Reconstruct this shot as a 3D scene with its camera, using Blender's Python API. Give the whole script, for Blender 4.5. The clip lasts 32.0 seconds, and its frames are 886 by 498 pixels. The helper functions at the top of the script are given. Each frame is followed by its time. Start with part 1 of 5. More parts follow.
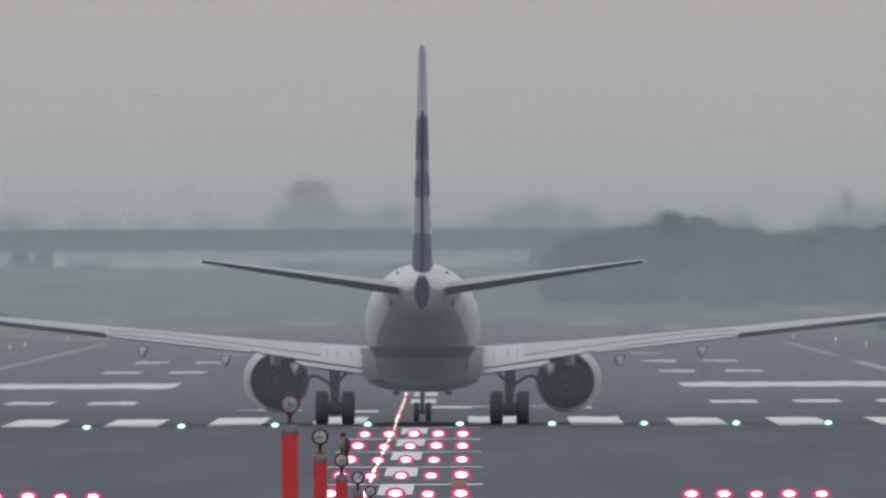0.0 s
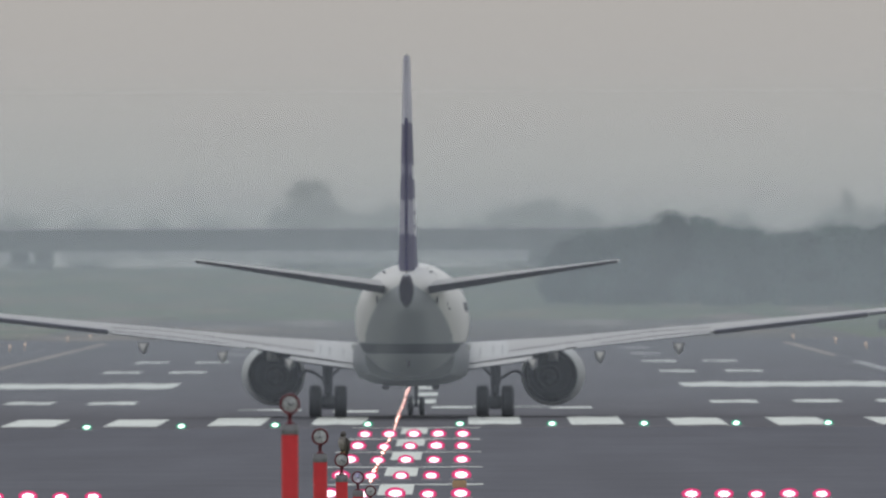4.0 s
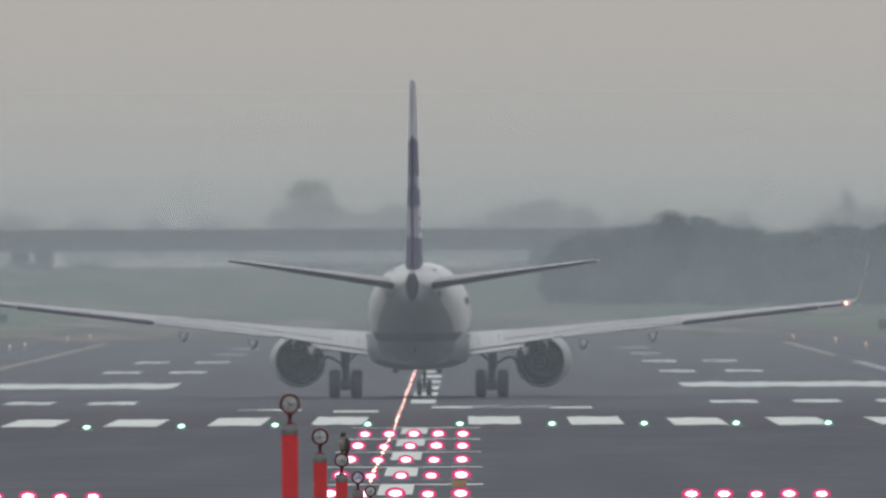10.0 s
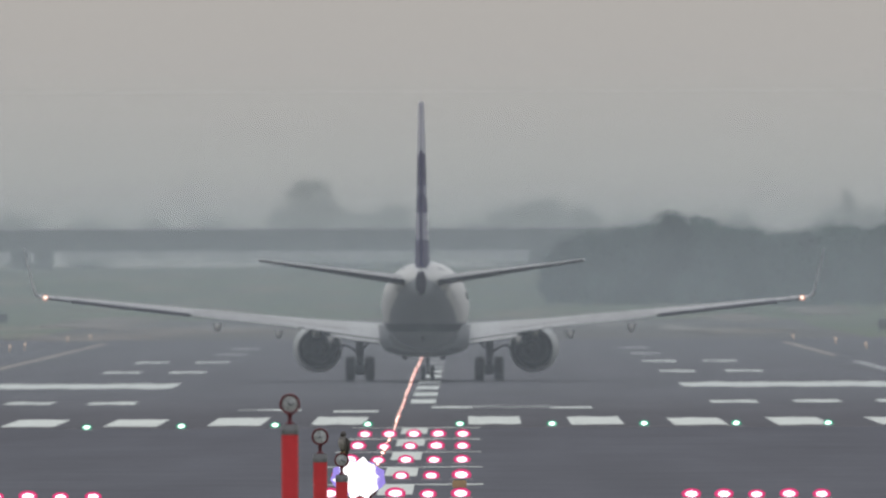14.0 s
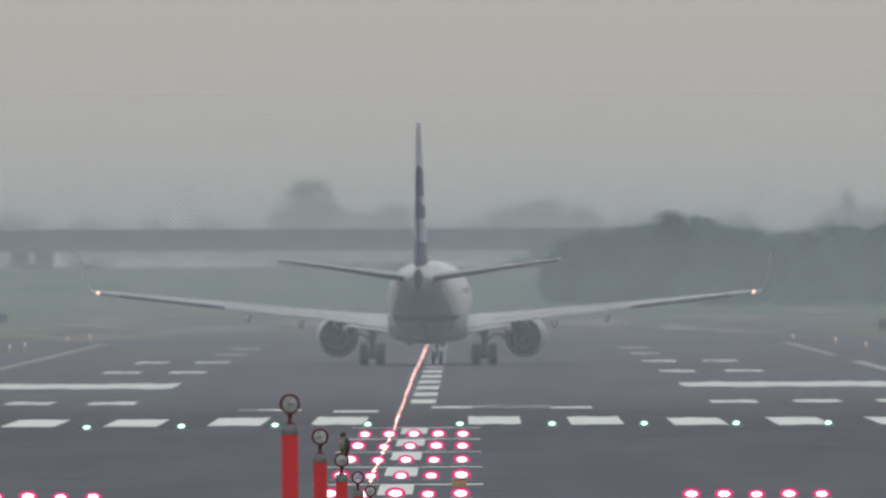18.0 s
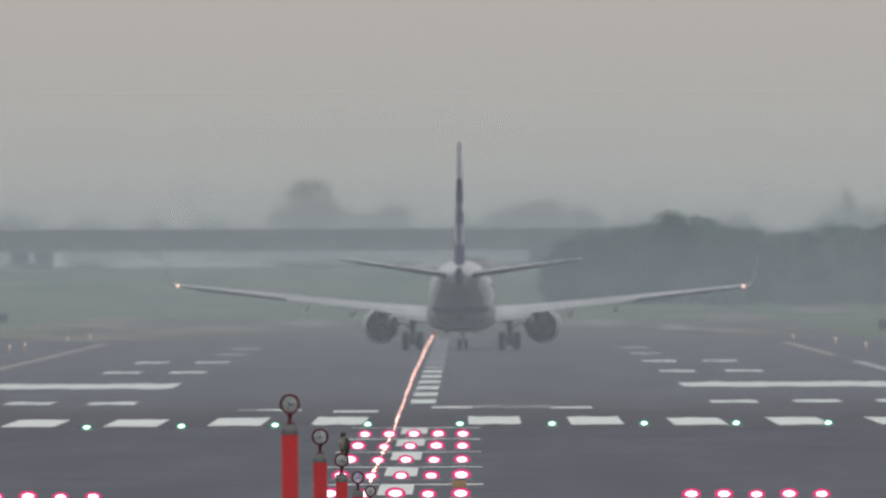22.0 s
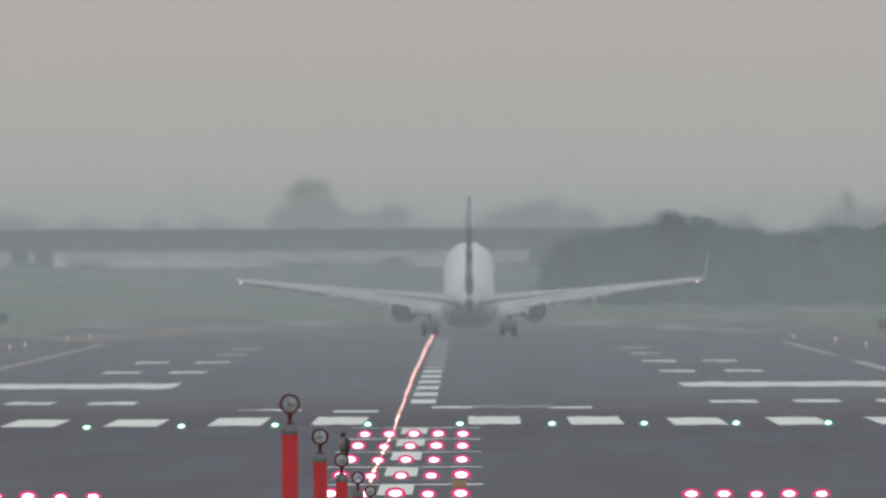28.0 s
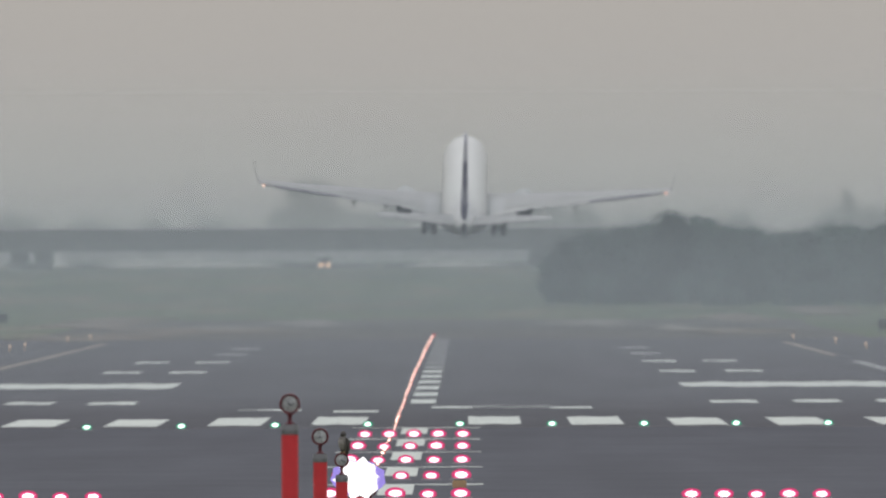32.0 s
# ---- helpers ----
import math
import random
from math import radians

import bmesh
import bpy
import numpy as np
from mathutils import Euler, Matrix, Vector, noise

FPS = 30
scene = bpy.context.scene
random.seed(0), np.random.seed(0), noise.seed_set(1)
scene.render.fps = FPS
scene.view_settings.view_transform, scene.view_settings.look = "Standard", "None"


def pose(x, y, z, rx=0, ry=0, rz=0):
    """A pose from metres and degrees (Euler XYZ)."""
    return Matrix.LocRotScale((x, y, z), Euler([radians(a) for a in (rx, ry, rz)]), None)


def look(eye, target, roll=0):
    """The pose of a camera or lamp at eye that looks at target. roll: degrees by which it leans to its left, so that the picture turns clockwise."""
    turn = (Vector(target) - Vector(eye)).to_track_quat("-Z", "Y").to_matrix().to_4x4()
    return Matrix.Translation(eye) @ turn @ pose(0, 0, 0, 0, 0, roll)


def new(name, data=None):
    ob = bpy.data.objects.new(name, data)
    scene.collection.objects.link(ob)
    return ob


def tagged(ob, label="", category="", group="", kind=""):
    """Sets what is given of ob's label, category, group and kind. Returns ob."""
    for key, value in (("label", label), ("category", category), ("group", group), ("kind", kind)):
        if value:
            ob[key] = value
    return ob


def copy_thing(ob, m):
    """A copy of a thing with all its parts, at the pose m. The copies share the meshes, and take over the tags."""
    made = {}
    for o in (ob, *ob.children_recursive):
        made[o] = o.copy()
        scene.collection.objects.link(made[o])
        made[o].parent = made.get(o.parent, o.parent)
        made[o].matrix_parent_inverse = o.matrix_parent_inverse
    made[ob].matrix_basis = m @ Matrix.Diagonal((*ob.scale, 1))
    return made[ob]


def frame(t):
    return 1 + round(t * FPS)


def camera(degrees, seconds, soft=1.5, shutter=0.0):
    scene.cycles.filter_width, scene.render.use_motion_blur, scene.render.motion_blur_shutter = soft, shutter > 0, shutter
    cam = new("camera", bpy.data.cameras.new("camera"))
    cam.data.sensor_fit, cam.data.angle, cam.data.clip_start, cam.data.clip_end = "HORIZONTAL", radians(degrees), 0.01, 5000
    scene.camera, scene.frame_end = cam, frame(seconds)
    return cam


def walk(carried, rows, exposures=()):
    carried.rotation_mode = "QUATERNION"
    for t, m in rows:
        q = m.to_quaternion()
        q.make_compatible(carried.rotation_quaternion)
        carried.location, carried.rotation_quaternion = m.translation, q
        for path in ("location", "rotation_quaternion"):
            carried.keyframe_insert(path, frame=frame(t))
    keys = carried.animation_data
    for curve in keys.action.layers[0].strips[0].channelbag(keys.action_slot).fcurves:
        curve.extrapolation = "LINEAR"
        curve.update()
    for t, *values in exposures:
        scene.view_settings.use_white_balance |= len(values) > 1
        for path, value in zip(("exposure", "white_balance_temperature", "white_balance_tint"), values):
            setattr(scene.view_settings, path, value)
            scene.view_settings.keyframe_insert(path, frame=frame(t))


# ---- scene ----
cam = camera(1.6636, 32.0, soft=1.9)
# focused on the approach lights: the far field is a little soft
cam.data.dof.use_dof, cam.data.dof.focus_distance, cam.data.dof.aperture_fstop = True, 480.0, 16.0
EYE = (1.75, 0.0, 5.5)
AIM = (0.898, 1000.0, 5.778)
walk(cam, [(0.0, look(EYE, AIM, -0.2)), (32.0, look(EYE, AIM, -0.2))],
     exposures=[(0.0, -0.01, 6360, 10), (3.0, 0.03, 6440, 10), (7.0, 0.0, 6490, 10), (14.0, 0.03, 6510, 10), (23.0, 0.03, 6560, 10), (32.0, 0.0, 6590, 10)])

# ---- world and sun: bright overcast, hazy towards the horizon ----
world = bpy.data.worlds.new("overcast")
scene.world = world
world.use_nodes = True
wt = world.node_tree
wt.nodes.clear()
w_out = wt.nodes.new("ShaderNodeOutputWorld")
w_add = wt.nodes.new("ShaderNodeAddShader")
w_cloud = wt.nodes.new("ShaderNodeBackground")
w_clear = wt.nodes.new("ShaderNodeBackground")
w_sky = wt.nodes.new("ShaderNodeTexSky")
w_sky.sky_type, w_sky.sun_disc = "NISHITA", False
w_sky.sun_elevation, w_sky.sun_rotation = radians(61), radians(-18)
w_clear.inputs[1].default_value = 0.006
w_geo = wt.nodes.new("ShaderNodeTexCoord")
w_sep = wt.nodes.new("ShaderNodeSeparateXYZ")
w_low = wt.nodes.new("ShaderNodeMapRange")
w_low.inputs[1].default_value, w_low.inputs[2].default_value = -0.0005, 0.0068
w_low.interpolation_type = "SMOOTHSTEP"
w_high = wt.nodes.new("ShaderNodeMapRange")
w_high.inputs[1].default_value, w_high.inputs[2].default_value = 0.0085, 1.0
w_high.interpolation_type = "SMOOTHSTEP"
w_mix = wt.nodes.new("ShaderNodeMix")
w_mix.data_type = "RGBA"
w_mix.inputs[6].default_value = (0.366, 0.364, 0.356, 1)
w_mix.inputs[7].default_value = (0.404, 0.385, 0.370, 1)
w_mix2 = wt.nodes.new("ShaderNodeMix")
w_mix2.data_type = "RGBA"
w_mix2.inputs[7].default_value = (0.895, 0.945, 1.085, 1)
wt.links.new(w_geo.outputs["Generated"], w_sep.inputs[0])
wt.links.new(w_sep.outputs[2], w_low.inputs[0])
wt.links.new(w_sep.outputs[2], w_high.inputs[0])
wt.links.new(w_low.outputs[0], w_mix.inputs[0])
wt.links.new(w_high.outputs[0], w_mix2.inputs[0])
wt.links.new(w_mix.outputs[2], w_mix2.inputs[6])
wt.links.new(w_mix2.outputs[2], w_cloud.inputs[0])
wt.links.new(w_sky.outputs[0], w_clear.inputs[0])
wt.links.new(w_cloud.outputs[0], w_add.inputs[0])
wt.links.new(w_clear.outputs[0], w_add.inputs[1])
wt.links.new(w_add.outputs[0], w_out.inputs[0])

sun = new("sun", bpy.data.lights.new("sun", "SUN"))
sun.data.energy, sun.data.angle, sun.data.color = 0.55, radians(20), (1.0, 0.97, 0.92)
sun.matrix_basis = look((0, 0, 0), (0.15, -0.45, -0.85))


# ---- materials ----
def material(name, colour, rough=0.6, metal=0.0, grain=0.0, scale=8.0, second=None, patch=0.5, bump=0.0, coat=0.0, emit=None, power=0.0):
    """A principled surface whose colour varies at two scales (fine grain and larger patches), with slight relief."""
    m = bpy.data.materials.new(name)
    m.use_nodes = True
    t = m.node_tree
    b = t.nodes["Principled BSDF"]
    b.inputs["Base Color"].default_value = (*colour, 1)
    b.inputs["Roughness"].default_value = rough
    b.inputs["Metallic"].default_value = metal
    b.inputs["Coat Weight"].default_value = coat
    if emit:
        b.inputs["Emission Color"].default_value = (*emit, 1)
        b.inputs["Emission Strength"].default_value = power
    if grain > 0:
        co = t.nodes.new("ShaderNodeTexCoord")
        n1 = t.nodes.new("ShaderNodeTexNoise")
        n1.inputs["Scale"].default_value, n1.inputs["Detail"].default_value = scale, 5
        n2 = t.nodes.new("ShaderNodeTexNoise")
        n2.inputs["Scale"].default_value, n2.inputs["Detail"].default_value = scale * 0.13, 3
        for n in (n1, n2):
            t.links.new(co.outputs["Object"], n.inputs["Vector"])
        add = t.nodes.new("ShaderNodeMath")
        add.operation = "MULTIPLY_ADD"
        add.inputs[1].default_value = patch
        t.links.new(n2.outputs[0], add.inputs[0])
        half = t.nodes.new("ShaderNodeMath")
        half.operation = "MULTIPLY"
        half.inputs[1].default_value = 1 - patch
        t.links.new(n1.outputs[0], half.inputs[0])
        t.links.new(half.outputs[0], add.inputs[2])
        spread = t.nodes.new("ShaderNodeMapRange")
        spread.inputs[1].default_value, spread.inputs[2].default_value = 0.3, 0.7
        t.links.new(add.outputs[0], spread.inputs[0])
        mix = t.nodes.new("ShaderNodeMix")
        mix.data_type = "RGBA"
        other = second or tuple(c * (1 - grain) for c in colour)
        mix.inputs[6].default_value = (*colour, 1)
        mix.inputs[7].default_value = (*other, 1)
        t.links.new(spread.outputs[0], mix.inputs[0])
        t.links.new(mix.outputs[2], b.inputs["Base Color"])
        if bump > 0:
            bp = t.nodes.new("ShaderNodeBump")
            bp.inputs["Strength"].default_value, bp.inputs["Distance"].default_value = bump, 0.02
            t.links.new(n1.outputs[0], bp.inputs["Height"])
            t.links.new(bp.outputs[0], b.inputs["Normal"])
    return m


def glow(name, colour, power):
    m = bpy.data.materials.new(name)
    m.use_nodes = True
    t = m.node_tree
    t.nodes.clear()
    o = t.nodes.new("ShaderNodeOutputMaterial")
    e = t.nodes.new("ShaderNodeEmission")
    e.inputs[0].default_value, e.inputs[1].default_value = (*colour, 1), power
    t.links.new(e.outputs[0], o.inputs[0])
    return m


def veil(name, colour, thick, ground, low, high, least):
    """Thin mist, lifted off the ground and thinning out from low to high: lets most light through and scatters the rest of the daylight."""
    m = bpy.data.materials.new(name)
    m.use_nodes = True
    t = m.node_tree
    t.nodes.clear()
    o = t.nodes.new("ShaderNodeOutputMaterial")
    clear = t.nodes.new("ShaderNodeBsdfTransparent")
    d = t.nodes.new("ShaderNodeBsdfDiffuse")
    tr = t.nodes.new("ShaderNodeBsdfTranslucent")
    d.inputs[0].default_value = tr.inputs[0].default_value = (*colour, 1)
    both = t.nodes.new("ShaderNodeMixShader")
    mix = t.nodes.new("ShaderNodeMixShader")
    co = t.nodes.new("ShaderNodeTexCoord")
    sp = t.nodes.new("ShaderNodeSeparateXYZ")
    t.links.new(co.outputs["Object"], sp.inputs[0])
    thin = t.nodes.new("ShaderNodeMapRange")
    thin.interpolation_type = "SMOOTHSTEP"
    thin.inputs[1].default_value, thin.inputs[2].default_value = low, high
    thin.inputs[3].default_value, thin.inputs[4].default_value = thick, thick * least
    t.links.new(sp.outputs[2], thin.inputs[0])
    lift = t.nodes.new("ShaderNodeMapRange")
    lift.interpolation_type = "SMOOTHSTEP"
    lift.inputs[1].default_value, lift.inputs[2].default_value = ground, ground + 1.3
    t.links.new(sp.outputs[2], lift.inputs[0])
    both_ways = t.nodes.new("ShaderNodeMath")
    both_ways.operation = "MULTIPLY"
    t.links.new(thin.outputs[0], both_ways.inputs[0])
    t.links.new(lift.outputs[0], both_ways.inputs[1])
    t.links.new(both_ways.outputs[0], mix.inputs[0])
    t.links.new(d.outputs[0], both.inputs[1])
    t.links.new(tr.outputs[0], both.inputs[2])
    t.links.new(clear.outputs[0], mix.inputs[1])
    t.links.new(both.outputs[0], mix.inputs[2])
    t.links.new(mix.outputs[0], o.inputs[0])
    return m


def asphalt(name, colour, rubber):
    """Asphalt: fine grain, long patches along the runway, cross joints, and rubber laid down on the wheel tracks."""
    m = material(name, colour, 0.85, grain=0.35, scale=1.5, patch=0.6, bump=0.15)
    t = m.node_tree
    b = t.nodes["Principled BSDF"]
    b.inputs["Specular IOR Level"].default_value = 0.25
    base = b.inputs["Base Color"].links[0].from_socket
    co = t.nodes.new("ShaderNodeTexCoord")
    mp = t.nodes.new("ShaderNodeMapping")
    mp.inputs["Scale"].default_value = (0.28, 0.010, 1)
    n = t.nodes.new("ShaderNodeTexNoise")
    n.inputs["Scale"].default_value, n.inputs["Detail"].default_value = 1.0, 6
    t.links.new(co.outputs["Object"], mp.inputs[0])
    t.links.new(mp.outputs[0], n.inputs["Vector"])
    r = t.nodes.new("ShaderNodeMapRange")
    r.inputs[1].default_value, r.inputs[2].default_value = 0.35, 0.65
    r.inputs[3].default_value, r.inputs[4].default_value = 0.88, 1.10
    t.links.new(n.outputs[0], r.inputs[0])
    sc = t.nodes.new("ShaderNodeVectorMath")
    sc.operation = "SCALE"
    t.links.new(base, sc.inputs[0])
    t.links.new(r.outputs[0], sc.inputs["Scale"])
    last = sc.outputs[0]
    if rubber:
        sp = t.nodes.new("ShaderNodeSeparateXYZ")
        t.links.new(co.outputs["Object"], sp.inputs[0])
        ab = t.nodes.new("ShaderNodeMath")
        ab.operation = "ABSOLUTE"
        t.links.new(sp.outputs[0], ab.inputs[0])
        extent = t.nodes.new("ShaderNodeMapRange")
        extent.inputs[1].default_value, extent.inputs[2].default_value = 4.0, 11.0
        extent.inputs[3].default_value, extent.inputs[4].default_value = rubber, 0.0
        extent.interpolation_type = "SMOOTHSTEP"
        t.links.new(ab.outputs[0], extent.inputs[0])
        mx = t.nodes.new("ShaderNodeMix")
        mx.data_type = "RGBA"
        mx.inputs[7].default_value = (0.03, 0.03, 0.033, 1)
        t.links.new(extent.outputs[0], mx.inputs[0])
        t.links.new(last, mx.inputs[6])
        last = mx.outputs[2]
    t.links.new(last, b.inputs["Base Color"])
    return m


def banded(name, stops, rough, wobble=0.25, gloss=0.2):
    """Paint in bands by height on the thing, with uneven boundaries: stops of (height in metres, colour), within 0 to 16 m."""
    m = bpy.data.materials.new(name)
    m.use_nodes = True
    t = m.node_tree
    b = t.nodes["Principled BSDF"]
    b.inputs["Roughness"].default_value = rough
    b.inputs["Specular IOR Level"].default_value = gloss
    co = t.nodes.new("ShaderNodeTexCoord")
    sp = t.nodes.new("ShaderNodeSeparateXYZ")
    t.links.new(co.outputs["Object"], sp.inputs[0])
    n = t.nodes.new("ShaderNodeTexNoise")
    n.inputs["Scale"].default_value = 2.2
    t.links.new(co.outputs["Object"], n.inputs["Vector"])
    off = t.nodes.new("ShaderNodeMath")
    off.operation = "MULTIPLY_ADD"
    off.inputs[1].default_value = wobble
    t.links.new(n.outputs[0], off.inputs[0])
    t.links.new(sp.outputs[2], off.inputs[2])
    div = t.nodes.new("ShaderNodeMath")
    div.operation = "DIVIDE"
    div.inputs[1].default_value = 16.0
    t.links.new(off.outputs[0], div.inputs[0])
    ramp = t.nodes.new("ShaderNodeValToRGB")
    ramp.color_ramp.interpolation = "CONSTANT"
    el = ramp.color_ramp.elements
    el.remove(el[1])
    el[0].position, el[0].color = 0.0, (*stops[0][1], 1)
    for h, c in stops[1:]:
        el.new(h / 16.0).color = (*c, 1)
    t.links.new(div.outputs[0], ramp.inputs[0])
    t.links.new(ramp.outputs[0], b.inputs["Base Color"])
    return m


def belly_sweep(m, colour, start, rise, height):
    """A second paint under the tail: below a line that starts at that height and rises towards the tail aft of start."""
    t = m.node_tree
    b = t.nodes["Principled BSDF"]
    base = b.inputs["Base Color"].links[0].from_socket
    sp = next(n for n in t.nodes if n.bl_idname == "ShaderNodeSeparateXYZ")
    up = t.nodes.new("ShaderNodeMapRange")
    up.inputs[1].default_value, up.inputs[2].default_value = start, start - 10
    up.inputs[3].default_value, up.inputs[4].default_value = height, height + 10 * rise
    t.links.new(sp.outputs[1], up.inputs[0])
    over = t.nodes.new("ShaderNodeMath")
    over.operation = "SUBTRACT"
    t.links.new(sp.outputs[2], over.inputs[0])
    t.links.new(up.outputs[0], over.inputs[1])
    edge = t.nodes.new("ShaderNodeMapRange")
    edge.inputs[1].default_value, edge.inputs[2].default_value = -0.06, 0.06
    edge.inputs[3].default_value, edge.inputs[4].default_value = 1.0, 0.0
    t.links.new(over.outputs[0], edge.inputs[0])
    band = t.nodes.new("ShaderNodeMath")
    band.operation = "GREATER_THAN"
    band.inputs[1].default_value = height
    t.links.new(sp.outputs[2], band.inputs[0])
    both = t.nodes.new("ShaderNodeMath")
    both.operation = "MULTIPLY"
    t.links.new(edge.outputs[0], both.inputs[0])
    t.links.new(band.outputs[0], both.inputs[1])
    mix = t.nodes.new("ShaderNodeMix")
    mix.data_type = "RGBA"
    mix.inputs[7].default_value = (*colour, 1)
    t.links.new(both.outputs[0], mix.inputs[0])
    t.links.new(base, mix.inputs[6])
    t.links.new(mix.outputs[2], b.inputs["Base Color"])


def field_grass(name, green, olive, tan):
    """Mown grass in long drifts of green, olive and dry tan, with fine grain on top."""
    m = material(name, green, 0.95, grain=0.4, scale=0.4, second=olive, patch=0.4, bump=0.3)
    t = m.node_tree
    b = t.nodes["Principled BSDF"]
    base = b.inputs["Base Color"].links[0].from_socket
    co = t.nodes.new("ShaderNodeTexCoord")
    for scale, lo, hi, most, colour in (((0.10, 0.0060, 1), 0.50, 0.64, 0.9, tan), ((0.22, 0.014, 1), 0.46, 0.66, 0.75, olive), ((0.06, 0.004, 1), 0.52, 0.66, 0.7, (0.022, 0.052, 0.022))):
        mp = t.nodes.new("ShaderNodeMapping")
        mp.inputs["Scale"].default_value = scale
        n = t.nodes.new("ShaderNodeTexNoise")
        n.inputs["Scale"].default_value, n.inputs["Detail"].default_value = 1.0, 4
        r = t.nodes.new("ShaderNodeMapRange")
        r.inputs[1].default_value, r.inputs[2].default_value, r.inputs[4].default_value = lo, hi, most
        mix = t.nodes.new("ShaderNodeMix")
        mix.data_type = "RGBA"
        mix.inputs[7].default_value = (*colour, 1)
        t.links.new(co.outputs["Object"], mp.inputs[0])
        t.links.new(mp.outputs[0], n.inputs["Vector"])
        t.links.new(n.outputs[0], r.inputs[0])
        t.links.new(r.outputs[0], mix.inputs[0])
        t.links.new(base, mix.inputs[6])
        base = mix.outputs[2]
    t.links.new(base, b.inputs["Base Color"])
    return m


def each_differs(m, least, most):
    """Let each thing with this material be a little lighter or darker than the next."""
    t = m.node_tree
    b = t.nodes["Principled BSDF"]
    base = b.inputs["Base Color"].links[0].from_socket
    info = t.nodes.new("ShaderNodeObjectInfo")
    r = t.nodes.new("ShaderNodeMapRange")
    r.inputs[3].default_value, r.inputs[4].default_value = least, most
    sc = t.nodes.new("ShaderNodeVectorMath")
    sc.operation = "SCALE"
    t.links.new(info.outputs["Random"], r.inputs[0])
    t.links.new(base, sc.inputs[0])
    t.links.new(r.outputs[0], sc.inputs["Scale"])
    t.links.new(sc.outputs[0], b.inputs["Base Color"])
    return m


M_GRASS = field_grass("grass", (0.036, 0.095, 0.030), (0.090, 0.092, 0.050), (0.17, 0.14, 0.09))
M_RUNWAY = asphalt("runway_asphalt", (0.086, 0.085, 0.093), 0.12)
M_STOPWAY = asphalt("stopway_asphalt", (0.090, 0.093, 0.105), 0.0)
# far end paler and browner: haze put into the asphalt colour
M_FAREND = asphalt("hazed_runway_asphalt", (0.106, 0.102, 0.090), 0.10)
M_PANEL = material("root_panel_paint", (0.50, 0.505, 0.48), 0.5, grain=0.15, scale=3.0)
M_GAPSHADE = material("gap_shade_dark", (0.022, 0.022, 0.028), 0.8, grain=0.2, scale=5.0)
M_CONE = material("scorched_purple_paint", (0.016, 0.012, 0.026), 0.6, grain=0.2, scale=4.0)
M_CONCRETE = material("pale_concrete", (0.122, 0.118, 0.118), 0.85, grain=0.3, scale=0.4, bump=0.1)
M_MARK = material("runway_paint", (0.70, 0.73, 0.64), 0.7, grain=0.35, scale=1.2, second=(0.42, 0.44, 0.39), patch=0.35)
# for worn edge lines, and for far marks dulled as by haze
M_LINE = material("worn_hazed_line_paint", (0.33, 0.34, 0.32), 0.7, grain=0.4, scale=2.0)
M_DUSTY = material("dusty_line_paint", (0.36, 0.315, 0.235), 0.85, grain=0.5, scale=0.8)
M_WHITE = material("white_aircraft_paint", (0.74, 0.725, 0.67), 0.45, grain=0.08, scale=1.2, coat=0.1)
M_WING = material("wing_grey_paint", (0.395, 0.39, 0.36), 0.4, grain=0.15, scale=1.5)
M_WINGLET = material("winglet_grey_paint", (0.38, 0.38, 0.38), 0.4, grain=0.2, scale=1.5)
M_BELLY = material("belly_grey_paint", (0.21, 0.225, 0.23), 0.45, grain=0.2, scale=1.5)
M_COWL = material("cowl_pale_paint", (0.47, 0.49, 0.455), 0.5, grain=0.2, scale=1.5)
M_ELEV = material("elevator_dark_paint", (0.022, 0.019, 0.034), 0.75, grain=0.2, scale=2.0)
M_TAN = material("dry_tan_ground", (0.185, 0.145, 0.115), 0.95, grain=0.4, scale=0.06, second=(0.105, 0.10, 0.075), patch=0.55)
M_PALEGROUND = material("pale_worn_ground", (0.20, 0.188, 0.16), 0.95, grain=0.4, scale=0.08, second=(0.14, 0.13, 0.11), patch=0.5)
M_FLAP = material("flap_paint", (0.43, 0.43, 0.40), 0.35, grain=0.15, scale=1.5)
M_DARK = material("dark_grey_panel", (0.10, 0.10, 0.12), 0.5, grain=0.25, scale=3.0)
M_PURPLE = material("deep_purple_paint", (0.036, 0.025, 0.105), 0.35, grain=0.2, scale=2.0)
M_AILERON = material("aileron_grey_paint", (0.115, 0.11, 0.145), 0.5, grain=0.2, scale=2.0)
M_STRUT = material("gear_grey_paint", (0.115, 0.115, 0.14), 0.5, grain=0.25, scale=6.0)
# engine interior: near-black colours carry the shade inside the nacelle
M_ENGINESHADE = material("shade_dark_metal", (0.010, 0.013, 0.015), 0.7, metal=0.2, grain=0.3, scale=5.0)
M_DUCT = material("shade_dark_lining", (0.012, 0.013, 0.018), 0.7, grain=0.2, scale=5.0)
M_TYRE = material("tyre_rubber", (0.036, 0.036, 0.042), 0.85, grain=0.25, scale=12.0)
PURPLE, PALE = (0.036, 0.025, 0.105), (0.60, 0.60, 0.62)
M_FIN = banded("fin_livery", [(0.0, PURPLE), (6.35, PALE), (6.62, (0.20, 0.19, 0.26)), (6.74, PALE), (7.02, (0.16, 0.14, 0.24)), (7.14, PALE), (7.62, PURPLE), (8.25, PALE), (8.72, PURPLE), (10.10, (0.52, 0.51, 0.56))], 0.4)
M_RUDDER = banded("rudder_livery", [(0.0, PURPLE), (6.5, (0.30, 0.29, 0.36)), (7.6, PURPLE), (8.45, (0.16, 0.15, 0.24)), (8.85, PURPLE), (10.25, (0.50, 0.49, 0.55))], 0.45, 0.4)
